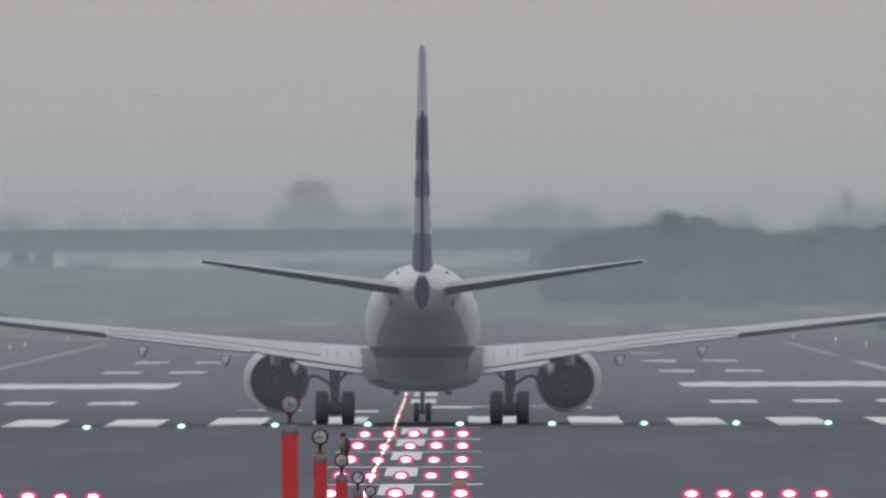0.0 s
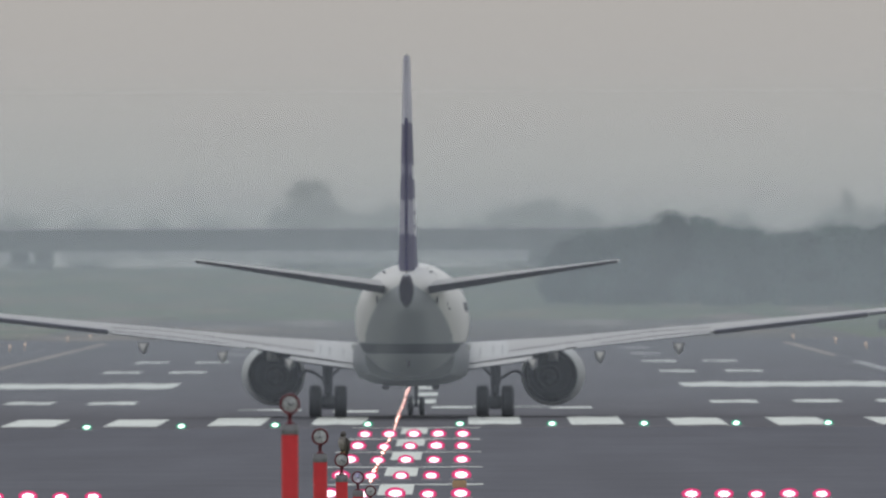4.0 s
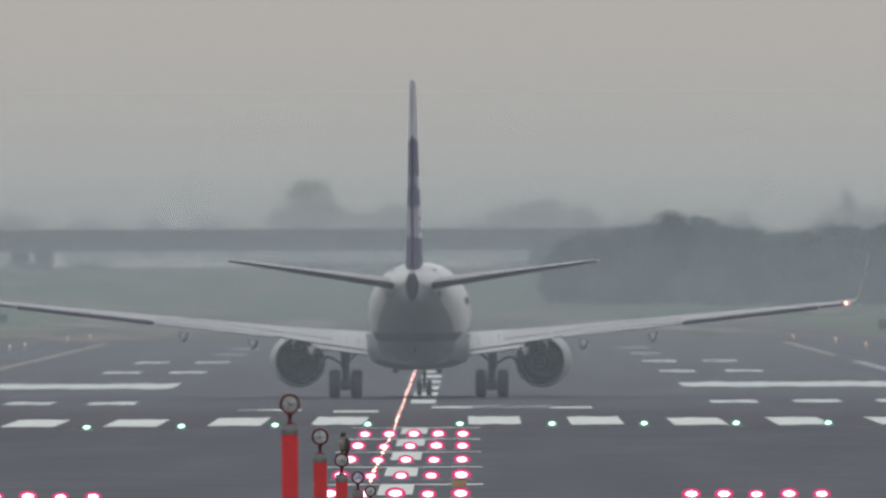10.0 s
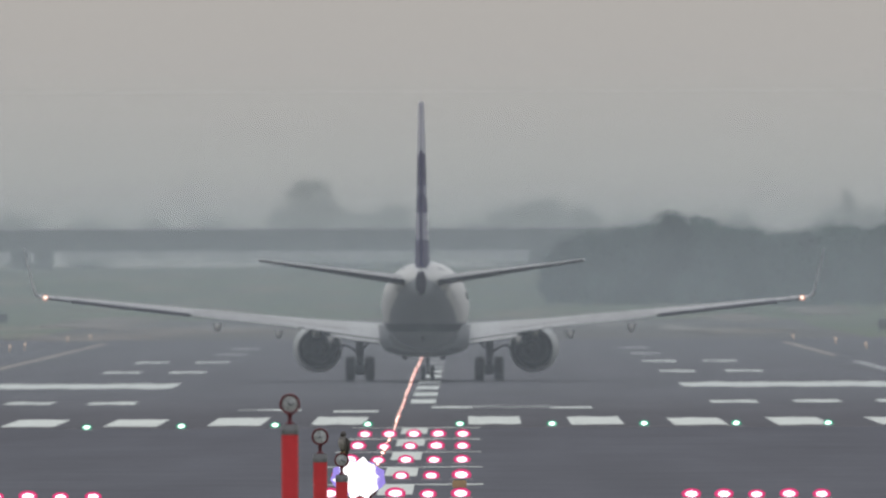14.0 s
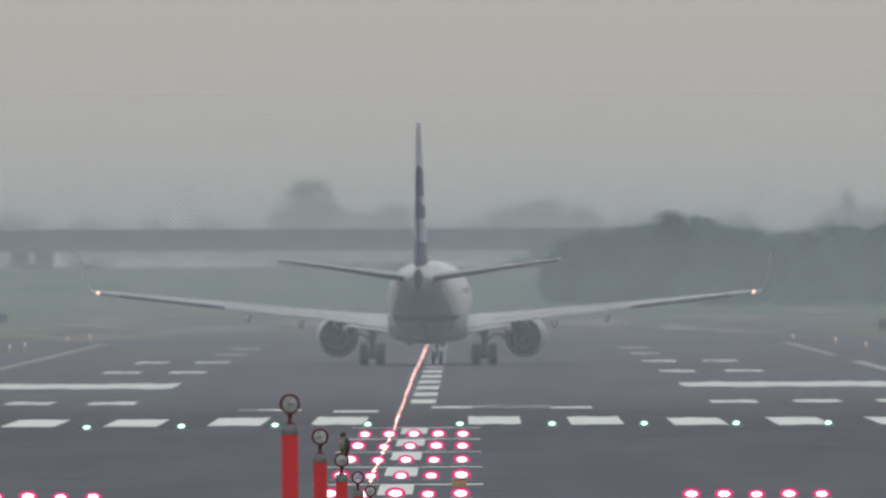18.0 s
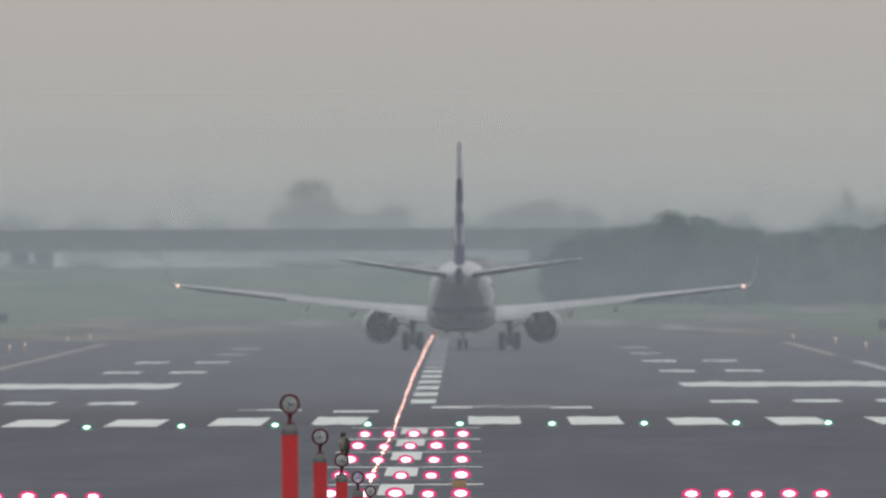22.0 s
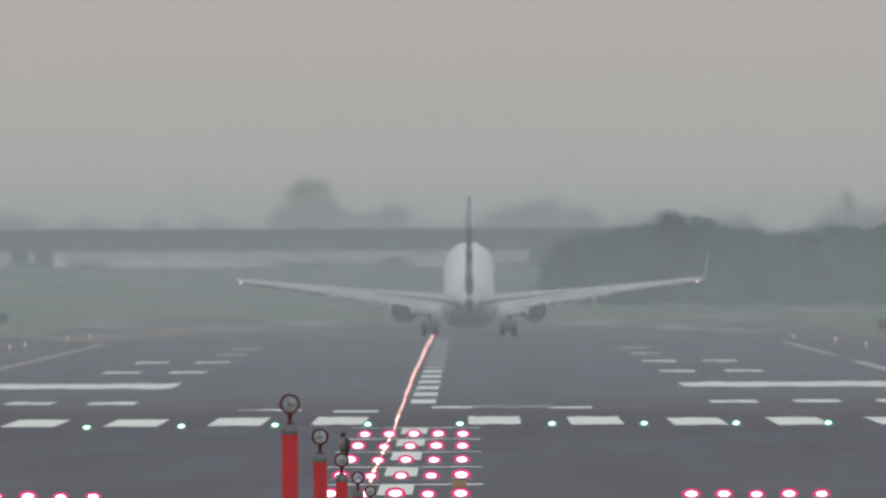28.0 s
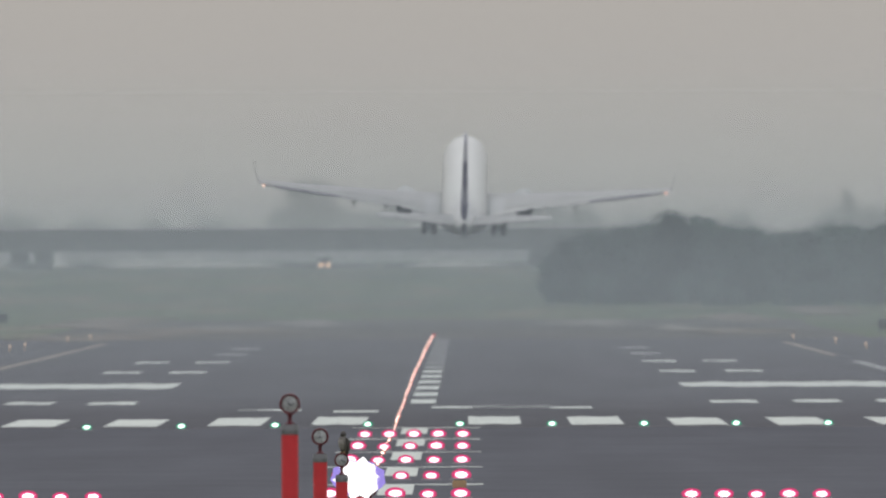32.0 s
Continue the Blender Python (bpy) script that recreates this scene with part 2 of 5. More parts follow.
M_FUSE = banded("fuselage_livery", [(0.0, (0.315, 0.335, 0.33)), (2.24, (0.022, 0.026, 0.040)), (2.51, (0.45, 0.47, 0.48)), (2.56, (0.06, 0.07, 0.08)), (2.59, (0.68, 0.675, 0.62))], 0.5, 0.02, 0.4)
belly_sweep(M_FUSE, (0.298, 0.318, 0.315), -8.6, 0.21, 2.59)
for dull in (M_ENGINESHADE, M_DUCT, M_ELEV, M_CONE, M_GAPSHADE):
    dull.node_tree.nodes["Principled BSDF"].inputs["Specular IOR Level"].default_value = 0.12
M_RED = material("red_orange_paint", (0.88, 0.052, 0.062), 0.55, grain=0.25, scale=6.0)
M_RING = material("dark_red_casting", (0.16, 0.02, 0.03), 0.5, grain=0.3, scale=20.0)
M_GALV = material("galvanised_steel", (0.26, 0.26, 0.26), 0.5, metal=0.5, grain=0.3, scale=25.0)
M_LENS = material("pressed_glass_lens", (0.86, 0.88, 0.88), 0.2, grain=0.8, scale=34.0, coat=0.5)
M_YELLOW = material("yellow_paint", (0.66, 0.45, 0.24), 0.6, grain=0.25, scale=9.0)
M_BARK = material("bark", (0.09, 0.075, 0.06), 0.9, grain=0.4, scale=5.0)
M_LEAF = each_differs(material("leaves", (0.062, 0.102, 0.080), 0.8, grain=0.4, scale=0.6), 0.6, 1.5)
# paler and greyer than the near leaves: part of the haze is in this colour
M_HAZELEAF = each_differs(material("hazed_far_leaves", (0.090, 0.112, 0.098), 0.85, grain=0.3, scale=0.5), 0.8, 1.25)
# far concrete lightened to carry part of the haze in its colour
M_BRIDGE = material("hazed_concrete", (0.33, 0.33, 0.325), 0.85, grain=0.3, scale=0.3)
M_ROOF = material("roof_sheeting", (0.18, 0.19, 0.20), 0.7, grain=0.25, scale=0.4)
M_CAP = material("dark_brown_feathers", (0.13, 0.115, 0.105), 0.9, grain=0.5, scale=50.0)
M_FEATHER = material("brown_grey_feathers", (0.26, 0.24, 0.21), 0.9, grain=0.5, scale=60.0)
M_PALEFEATHER = material("pale_breast_feathers", (0.40, 0.37, 0.33), 0.9, grain=0.4, scale=60.0)
M_BEAK = material("dark_horn", (0.05, 0.045, 0.04), 0.5, grain=0.2, scale=40.0)
M_SIGN = material("dark_sign_face", (0.06, 0.065, 0.065), 0.5, grain=0.2, scale=8.0)
# red and green lamps: the dimmer glows are glare built as shells
M_REDGLOW = glow("red_lamp_glow", (1.0, 0.08, 0.27), 0.70)
M_REDMID = glow("red_lamp_halo", (1.0, 0.22, 0.42), 1.0)
M_GREENMID = glow("green_lamp_halo", (0.25, 0.85, 0.58), 0.9)
M_PINKCORE = glow("red_lamp_core", (1.0, 0.66, 0.76), 3.0)
M_GREENGLOW = glow("green_lamp_glow", (0.10, 0.62, 0.36), 0.55)
M_GREENCORE = glow("green_lamp_core", (0.76, 1.0, 0.92), 3.0)
M_AMBER = glow("amber_lamp", (1.0, 0.66, 0.56), 4.5)
M_AMBERHALO = glow("amber_lamp_halo", (1.0, 0.20, 0.17), 0.55)
M_EDGE = glow("warm_edge_lamp", (1.0, 0.72, 0.50), 1.0)
M_NAV = glow("wing_lamp", (1.0, 0.80, 0.66), 3.0)
M_NAVHALO = glow("wing_lamp_halo", (1.0, 0.35, 0.22), 0.8)
M_GLARE = glow("flash_glare", (1.0, 0.97, 1.0), 1.6)
M_FLASHHALO = glow("flash_halo", (0.42, 0.33, 0.95), 0.85)
M_CARLAMP = glow("car_headlamp", (1.0, 0.66, 0.42), 2.0)
M_CAR = material("car_paint", (0.36, 0.16, 0.10), 0.4, grain=0.1, scale=3.0, coat=0.3)
M_GLASS = material("dark_window_glass", (0.03, 0.035, 0.04), 0.1, coat=0.5)


# ---- mesh helpers ----
def part(name, bm, mat, parent=None, label="", smooth=True):
    me = bpy.data.meshes.new(name)
    bmesh.ops.recalc_face_normals(bm, faces=bm.faces[:])
    for f in bm.faces:
        f.smooth = smooth
    bm.to_mesh(me)
    bm.free()
    me.materials.append(mat)
    if smooth:
        me.set_sharp_from_angle(angle=radians(38))
    ob = new(name, me)
    ob.parent = parent
    if label:
        ob["label"] = label
    return ob


def piece(name, me, parent, m=None):
    """One more object on a mesh that alike pieces share."""
    ob = new(name, me)
    ob.parent = parent
    if m is not None:
        ob.matrix_basis = m
    return ob


def holder(name, m, label, category, group=""):
    e = new(name)
    e.empty_display_size = 0.2
    e.matrix_basis = m
    return tagged(e, label, category, group)


def loft(rings, bm=None, cap=True, ring=True):
    """Skin a row of point rings; cap closes both ends."""
    bm = bm or bmesh.new()
    vs = [[bm.verts.new(p) for p in r] for r in rings]
    n = len(vs[0])
    for a, b in zip(vs, vs[1:]):
        for i in range(n if ring else n - 1):
            j = (i + 1) % n
            bm.faces.new((a[i], a[j], b[j], b[i]))
    if cap:
        bm.faces.new(list(reversed(vs[0])))
        bm.faces.new(vs[-1])
    return bm


def smooth_rings(rings, steps):
    """More rings between the given ones, along monotone curves, so that a long body has no facets."""
    a = np.array(rings)
    y = a[:, 0, 1]
    d = (a[1:] - a[:-1]) / np.abs(y[1:] - y[:-1])[:, None, None]
    m = np.zeros_like(a)
    m[1:-1] = np.where(d[1:] * d[:-1] > 0, 2 * d[1:] * d[:-1] / np.where(np.abs(d[1:] + d[:-1]) < 1e-9, 1, d[1:] + d[:-1]), 0)
    m[0], m[-1] = d[0], d[-1]
    out = []
    for i in range(len(a) - 1):
        h = abs(y[i + 1] - y[i])
        for k in range(steps):
            u = k / steps
            p = (2 * u ** 3 - 3 * u * u + 1) * a[i] + (u ** 3 - 2 * u * u + u) * h * m[i] + (3 * u * u - 2 * u ** 3) * a[i + 1] + (u ** 3 - u * u) * h * m[i + 1]
            p[:, 1] = y[i] + u * (y[i + 1] - y[i])
            out.append([tuple(v) for v in p])
    out.append([tuple(v) for v in a[-1]])
    return out


def box(x0, x1, y0, y1, z0, z1, bm=None, bevel=0.0):
    b = bmesh.new()
    v = [b.verts.new((x, y, z)) for x in (x0, x1) for y in (y0, y1) for z in (z0, z1)]
    for q in ((0, 1, 3, 2), (4, 6, 7, 5), (0, 4, 5, 1), (2, 3, 7, 6), (0, 2, 6, 4), (1, 5, 7, 3)):
        b.faces.new([v[i] for i in q])
    if bevel > 0:
        bmesh.ops.bevel(b, geom=b.edges[:], offset=bevel, segments=2, affect="EDGES")
    if bm is None:
        return b
    me = bpy.data.meshes.new("joined")
    b.to_mesh(me)
    b.free()
    bm.from_mesh(me)
    bpy.data.meshes.remove(me)
    return bm


def circle(c, r, axis, n=20, r2=None):
    """Points of an ellipse about c, square to an axis 'x', 'y' or 'z'."""
    out = []
    for i in range(n):
        a = 2 * math.pi * i / n
        u, w = r * math.cos(a), (r2 or r) * math.sin(a)
        d = {"x": (0, u, w), "y": (u, 0, w), "z": (u, w, 0)}[axis]
        out.append((c[0] + d[0], c[1] + d[1], c[2] + d[2]))
    return out


def tube(a, b, r0, r1=None, n=10, bm=None):
    a, b = Vector(a), Vector(b)
    q = (b - a).to_track_quat("Z", "Y").to_matrix()
    rings = []
    for c, r in ((a, r0), (b, r0 if r1 is None else r1)):
        rings.append([c + q @ Vector((r * math.cos(2 * math.pi * i / n), r * math.sin(2 * math.pi * i / n), 0)) for i in range(n)])
    return loft(rings, bm)


def turned(profile, centre, axis, n=24, cap=False, bm=None):
    """A turned shape: profile of (along, radius) about an axis through centre."""
    k = "xyz".index(axis)
    rings = []
    for along, r in profile:
        c = list(centre)
        c[k] += along
        rings.append(circle(c, max(r, 0.002), axis, n))
    return loft(rings, bm, cap=cap)


def plate(x0, x1, y0, y1, z, thick=0.006):
    return box(x0, x1, y0, y1, z - thick, z)


def shimmer_plate(x0, x1, y0, y1, z, extent, seed):
    """A painted bar; heat shimmer is put into its ragged near and far edges, up to the given metres."""
    rnd = random.Random(seed)
    n = max(4, int((x1 - x0) / 0.45))
    bm = bmesh.new()
    near, far = [], []
    for i in range(n + 1):
        x = x0 + (x1 - x0) * i / n
        near.append(bm.verts.new((x, y0 + rnd.uniform(-extent, extent), z)))
        far.append(bm.verts.new((x, y1 + rnd.uniform(-extent, extent), z)))
    for i in range(n):
        bm.faces.new((near[i], near[i + 1], far[i + 1], far[i]))
    top = bm.faces[:]
    low = bmesh.ops.extrude_face_region(bm, geom=top)
    bmesh.ops.translate(bm, vec=(0, 0, -0.006), verts=[v for v in low["geom"] if isinstance(v, bmesh.types.BMVert)])
    return bm


def smoothstep(a, b, v):
    u = min(1.0, max(0.0, (v - a) / (b - a)))
    return u * u * (3 - 2 * u)


def ground_z(y):
    return 4.0 * smoothstep(2450, 4000, y) - 0.24 * smoothstep(2040, 2170, y) * (1 - smoothstep(2450, 2700, y))


# ---- ground, runway, stopway ----
def build_ground():
    bm = bmesh.new()
    ys = [-400, -100, 200, 560, 900, 1400, 1900, 2000] + [2040 + 20 * i for i in range(8)] + [2250, 2350] + [2450 + 50 * i for i in range(33)] + [4400, 5000, 9000, 20000]
    xs = [-6000, -1500, -400, -150, -60, -25, 0, 25, 60, 150, 400, 1500, 6000]
    grid = [[bm.verts.new((x, y, ground_z(y) - (0.0 if y < 4990 else 0.4 * (y - 4990) / 1000))) for x in xs] for y in ys]
    for a, b in zip(grid, grid[1:]):
        for i in range(len(xs) - 1):
            bm.faces.new((a[i], a[i + 1], b[i + 1], b[i]))
    g = part("ground", bm, M_GRASS)
    return tagged(g, "flat mown green airfield grass rising gently to far fields", "grass", kind="structure")


RUN0, RUN1, BEND = 986.0, 2630.0, 2040.0
Z_RUN, Z_MARK = 0.030, 0.036


def build_runway():
    bm = box(-30, 30, RUN0, BEND, -0.9, Z_RUN)
    runway = tagged(part("runway", bm, M_RUNWAY, smooth=False), "worn grey asphalt runway with white paint and rubber marks", "runway", kind="structure")
    bm = bmesh.new()
    n = 95
    far = [(y, ground_z(y) + Z_RUN) for y in [BEND + (RUN1 - BEND) * i / n for i in range(n + 1)]]
    rings = [[(-30, y, z), (30, y, z), (30, y, z - 0.6), (-30, y, z - 0.6)] for y, z in far]
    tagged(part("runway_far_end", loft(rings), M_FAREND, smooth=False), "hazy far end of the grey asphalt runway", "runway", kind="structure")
    bm = box(-34, 34, 540, RUN0, -0.5, Z_RUN - 0.004)
    tagged(part("stopway", bm, M_STOPWAY, smooth=False), "plain grey asphalt stopway before the runway threshold", "pavement", kind="structure")
    bm = box(-34, 34, RUN0 - 4.5, RUN0 - 1.0, Z_RUN - 0.02, Z_RUN + 0.002)
    tagged(part("joint_strip", bm, M_CONCRETE, smooth=False), "thin pale joint strip across the pavement", "pavement", kind="structure")
    # threshold stripes: six to each side
    for side in (-1, 1):
        for i in range(6):
            x = side * (2.58 + 3.36 * i)
            part("threshold_stripe", shimmer_plate(x - 0.875, x + 0.875, 990 + (11, 7, 2)[min(i, 2)], 1037 + (11, 7, 0)[min(i, 2)], Z_MARK, 3.0, 40 + i * side), M_MARK, runway, smooth=False)
    # designation strokes beyond the stripes
    for x0, x1, y0, y1 in ((-6.6, -5.9, 1096, 1099), (-5.85, -4.3, 1094, 1103), (-3.1, -1.5, 1080, 1092), (0.35, 1.85, 1108, 1120), (1.85, 4.7, 1122, 1125), (1.85, 4.7, 1110, 1112), (4.7, 6.2, 1104, 1116)):
        part("designation_stroke", shimmer_plate(x0, x1, y0, y1, Z_MARK, 1.2, int(y0 * 10)), M_MARK, runway, smooth=False)
    # touchdown zone bars and the aiming point
    for y, count in ((1143, 3), (1452, 2), (1592, 2), (1720, 1), (1830, 1)):
        for side in (-1, 1):
            for i in range(count):
                x = side * (11.72 + 3.17 * i)
                # bars past 1700 m take the duller paint, haze set into their colour
                part("touchdown_bar", shimmer_plate(x - 0.88, x + 0.88, y, y + 20, Z_MARK, 3.0, int(x * 10 + y)), M_MARK if y < 1700 else M_LINE, runway, smooth=False)
    for side in (-1, 1):
        x = side * 15.3
        part("aiming_bar", shimmer_plate(x - 4.5, x + 4.5, 1282, 1330, Z_MARK, 5.0, int(x)), M_MARK, runway, smooth=False)
    # centre line; from the seventh dash on, haze is set into a duller paint
    dash = None
    for i in range(26):
        y = 1145 + 61.0 * i
        if y > 2000:
            break
        if dash is None:
            dash = part("centre_dash", plate(-0.47, 0.47, 0, 31, 0), M_MARK, runway, smooth=False)
            dash.matrix_basis = pose(0, y, Z_MARK)
        else:
            part("centre_dash", shimmer_plate(-0.47, 0.47, y, y + 31 - 0.6 * i, Z_MARK, 1.5, 500 + i), M_MARK if i < 6 else M_LINE, runway, smooth=False)
    # edge lines, broken where taxiways join
    for x, y0, y1 in ((-21.6, 1010, 1960), (21.9, 1010, 1590), (21.9, 1680, 1950)):
        w = 0.30 if x > 0 and y0 < 1600 else 0.22
        part("edge_line", shimmer_plate(x - w, x + w, y0, y1, Z_MARK, 0.6, int(y1 + x)), M_LINE if w > 0.25 else M_DUSTY, runway, smooth=False)
    stop = bpy.data.objects["stopway"]
    for i in range(5):
        y = 947 - 61.0 * i
        part("centre_dash", shimmer_plate(-0.40, 0.42, y, y + 31, Z_MARK, 1.5, 90 + i), M_MARK, stop, smooth=False)
        part("cross_line", shimmer_plate(-2.02, 2.08, 979 - 61.2 * i, 981.4 - 61.2 * i, Z_MARK, 0.9, 70 + i), M_MARK, stop, smooth=False)
    return runway


def build_light(name, label, rim, mid, core, size, group):
    """A flush lamp: steel pan, two glowing shells shaped as its glare halo, brighter core facing the approach."""
    e = holder(name, pose(0, 0, -50), label, "runway light", group)
    part("housing", turned([(0.0, size * 1.15), (0.035, size * 1.05), (0.05, size * 0.6)], (0, 0, 0), "z", 14, cap=True), M_GALV, e)
    for nm, mat, k, front in (("lens", rim, (1.0, 0.5, 0.56), 0.0), ("inner_halo", mid, (0.80, 0.35, 0.43), -0.20), ("lamp", core, (0.60, 0.3, 0.30), -0.36)):
        bm = bmesh.new()
        bmesh.ops.create_uvsphere(bm, u_segments=14, v_segments=8, radius=1.0)
        bmesh.ops.transform(bm, matrix=Matrix.Translation((0, size * front, 0.12)) @ Matrix.Diagonal((size * k[0], size * k[1], size * k[2], 1)), verts=bm.verts)
        part(nm, bm, mat, e)
    return e


def build_lights():
    red = build_light("red_approach_light", "glowing red approach light set in asphalt", M_REDGLOW, M_REDMID, M_PINKCORE, 0.225, "approach lights")
    rnd = random.Random(5)
    first = True
    for row in range(5):
        y = 925 - 58.2 * row
        for i in range(5):
            m = pose(0.06 + (i - 2) * 0.742, y, Z_RUN - 0.005) @ Matrix.Scale(0.86 + 0.26 * rnd.random(), 4)
            if first:
                red.matrix_basis, first = m, False
            else:
                copy_thing(red, m)
    for side in (-1, 1):
        for i in range(5):
            copy_thing(red, pose(side * (6.75 + 0.735 * i), 688.5, Z_RUN - 0.005) @ Matrix.Scale(0.84 + 0.16 * rnd.random(), 4))
    green = build_light("green_threshold_light", "glowing green threshold light set in asphalt", M_GREENGLOW, M_GREENMID, M_GREENCORE, 0.17, "threshold lights")
    for i in range(15):
        x = -1.52 + 2.96 * (i - 7)
        m = pose(x, 981 + 1.5 * min(0.0, x + 2), Z_RUN)
        if i == 0:
            green.matrix_basis = m
        else:
            copy_thing(green, m)
    # centre line lights, a hand's width left of the paint
    amber = holder("centreline_light", pose(-0.66, 742, Z_RUN), "small glowing amber centreline light in the asphalt", "runway light", "centreline lights")
    part("housing", turned([(0.0, 0.13), (0.012, 0.12), (0.02, 0.05)], (0, 0, 0), "z", 10, cap=True), M_GALV, amber)
    # bright core, with its red glare built as a larger dim sphere
    for nm, mat, r, front, tall in (("red_halo", M_AMBERHALO, 0.056, 0.05, 0.055), ("lens", M_AMBER, 0.031, -0.05, 0.055)):
        bm = bmesh.new()
        bmesh.ops.create_uvsphere(bm, u_segments=8, v_segments=6, radius=r)
        bmesh.ops.translate(bm, vec=(0.02 if nm == "red_halo" else 0, front, tall), verts=bm.verts)
        part(nm, bm, mat, amber)
    y = 742.0
    while y < 2240:
        y += 15.0
        copy_thing(amber, pose(-0.66 - 0.16 * smoothstep(850, 1500, y) + rnd.uniform(-0.03, 0.03), y, ground_z(y) + Z_RUN) @ Matrix.Scale(rnd.choice((0.55, 0.65, 0.8, 0.9, 1.05, 1.35)) * (1 + 0.3 * smoothstep(1300, 2000, y)), 4))
    # elevated edge lamps in the grass
    edge = holder("runway_edge_light", pose(-25.2, 1789, 0), "small elevated runway edge light on a stake", "runway light", "edge lights")
    part("stake", tube((0, 0, 0), (0, 0, 0.32), 0.03), M_YELLOW, edge)
    part("lens", turned([(0.30, 0.05), (0.38, 0.06), (0.43, 0.04), (0.45, 0.01)], (0, 0, 0), "z", 12, cap=True), M_EDGE, edge)
    for side, x, y in ((1, 25.0, 1789), (-1, 25.0, 1836), (1, 24.6, 1904), (-1, 24.4, 1985), (1, 22.9, 1993), (-1, 23.6, 2040)):
        copy_thing(edge, pose(side * x, y, ground_z(y)))


# ---- approach masts with round lamp heads ----
def build_mast(y, z_top, base, strobe):
    e = holder("approach_light_mast", pose(0, y, base), "red-orange tubular approach light mast with round lamp head", "light mast", "approach light masts")
    h = z_top - base
    part("pole", turned([(0.0, 0.082), (h - 0.30, 0.082)], (0, 0, 0), "z", 20, cap=True), M_RED, e)
    collar = part("collar", turned([(h - 0.30, 0.070), (h - 0.30, 0.084), (h - 0.235, 0.089), (h - 0.22, 0.080), (h - 0.20, 0.080), (h - 0.20, 0.02)], (0, 0, 0), "z", 20), M_GALV, e, "galvanised steel collar")
    for a in (0.6, 2.2, 3.8, 5.4):
        part("bolt", tube((0.08 * math.cos(a), 0.08 * math.sin(a), h - 0.26), (0.1 * math.cos(a), 0.1 * math.sin(a), h - 0.26), 0.01, n=6), M_GALV, collar)
    part("stem", turned([(h - 0.215, 0.045), (h - 0.185, 0.040), (h - 0.17, 0.020), (h - 0.125, 0.018), (h - 0.10, 0.030)], (0, 0, 0), "z", 12, cap=True), M_RING, e, "dark red swivel stem")
    head = part("lamp_housing", turned([(-0.035, 0.078), (-0.045, 0.084), (-0.045, 0.099), (-0.02, 0.102), (0.03, 0.095), (0.09, 0.055), (0.11, 0.02)], (0, 0, h), "y", 28), M_RING, e, "dark red round lamp rim")
    part("lens", turned([(-0.030, 0.080), (-0.036, 0.055), (-0.040, 0.002)], (0, 0, h), "y", 24), M_LENS, head, "pale pressed glass lens")
    part("lamp_clip", box(-0.012, 0.016, -0.050, -0.040, h - 0.016, h + 0.004, bevel=0.003), M_STRUT, head)
    if strobe:
        # the flash's glare given a shape: white star, wider violet halo
        def star(radii, wide, thick, seed):
            rnd = random.Random(seed)
            rim = []
            for k in range(20):
                a = 2 * math.pi * (k + 0.25) / 20
                r = radii[k % 2] * rnd.uniform(0.9, 1.12)
                rim.append((wide * r * math.cos(a), 0.0, r * math.sin(a)))
            bm = bmesh.new()
            mids = [bm.verts.new((0, -thick, 0)), bm.verts.new((0, thick, 0))]
            vs = [bm.verts.new(p) for p in rim]
            for k in range(20):
                bm.faces.new((mids[0], vs[k], vs[(k + 1) % 20]))
                bm.faces.new((mids[1], vs[(k + 1) % 20], vs[k]))
            return bm
        fl = part("flash_reflector", star((0.335, 0.285), 1.10, 0.0012, 3), M_GLARE, e, "brilliant white glare star of the flashing lamp", smooth=False)
        part("flash_halo", star((0.30, 0.28), 1.45, 0.0004, 8), M_FLASHHALO, fl, smooth=False)
        fl.matrix_basis = pose(0, 0.30, h, 0, 0, 90.21)
        return e, fl
    return e, None


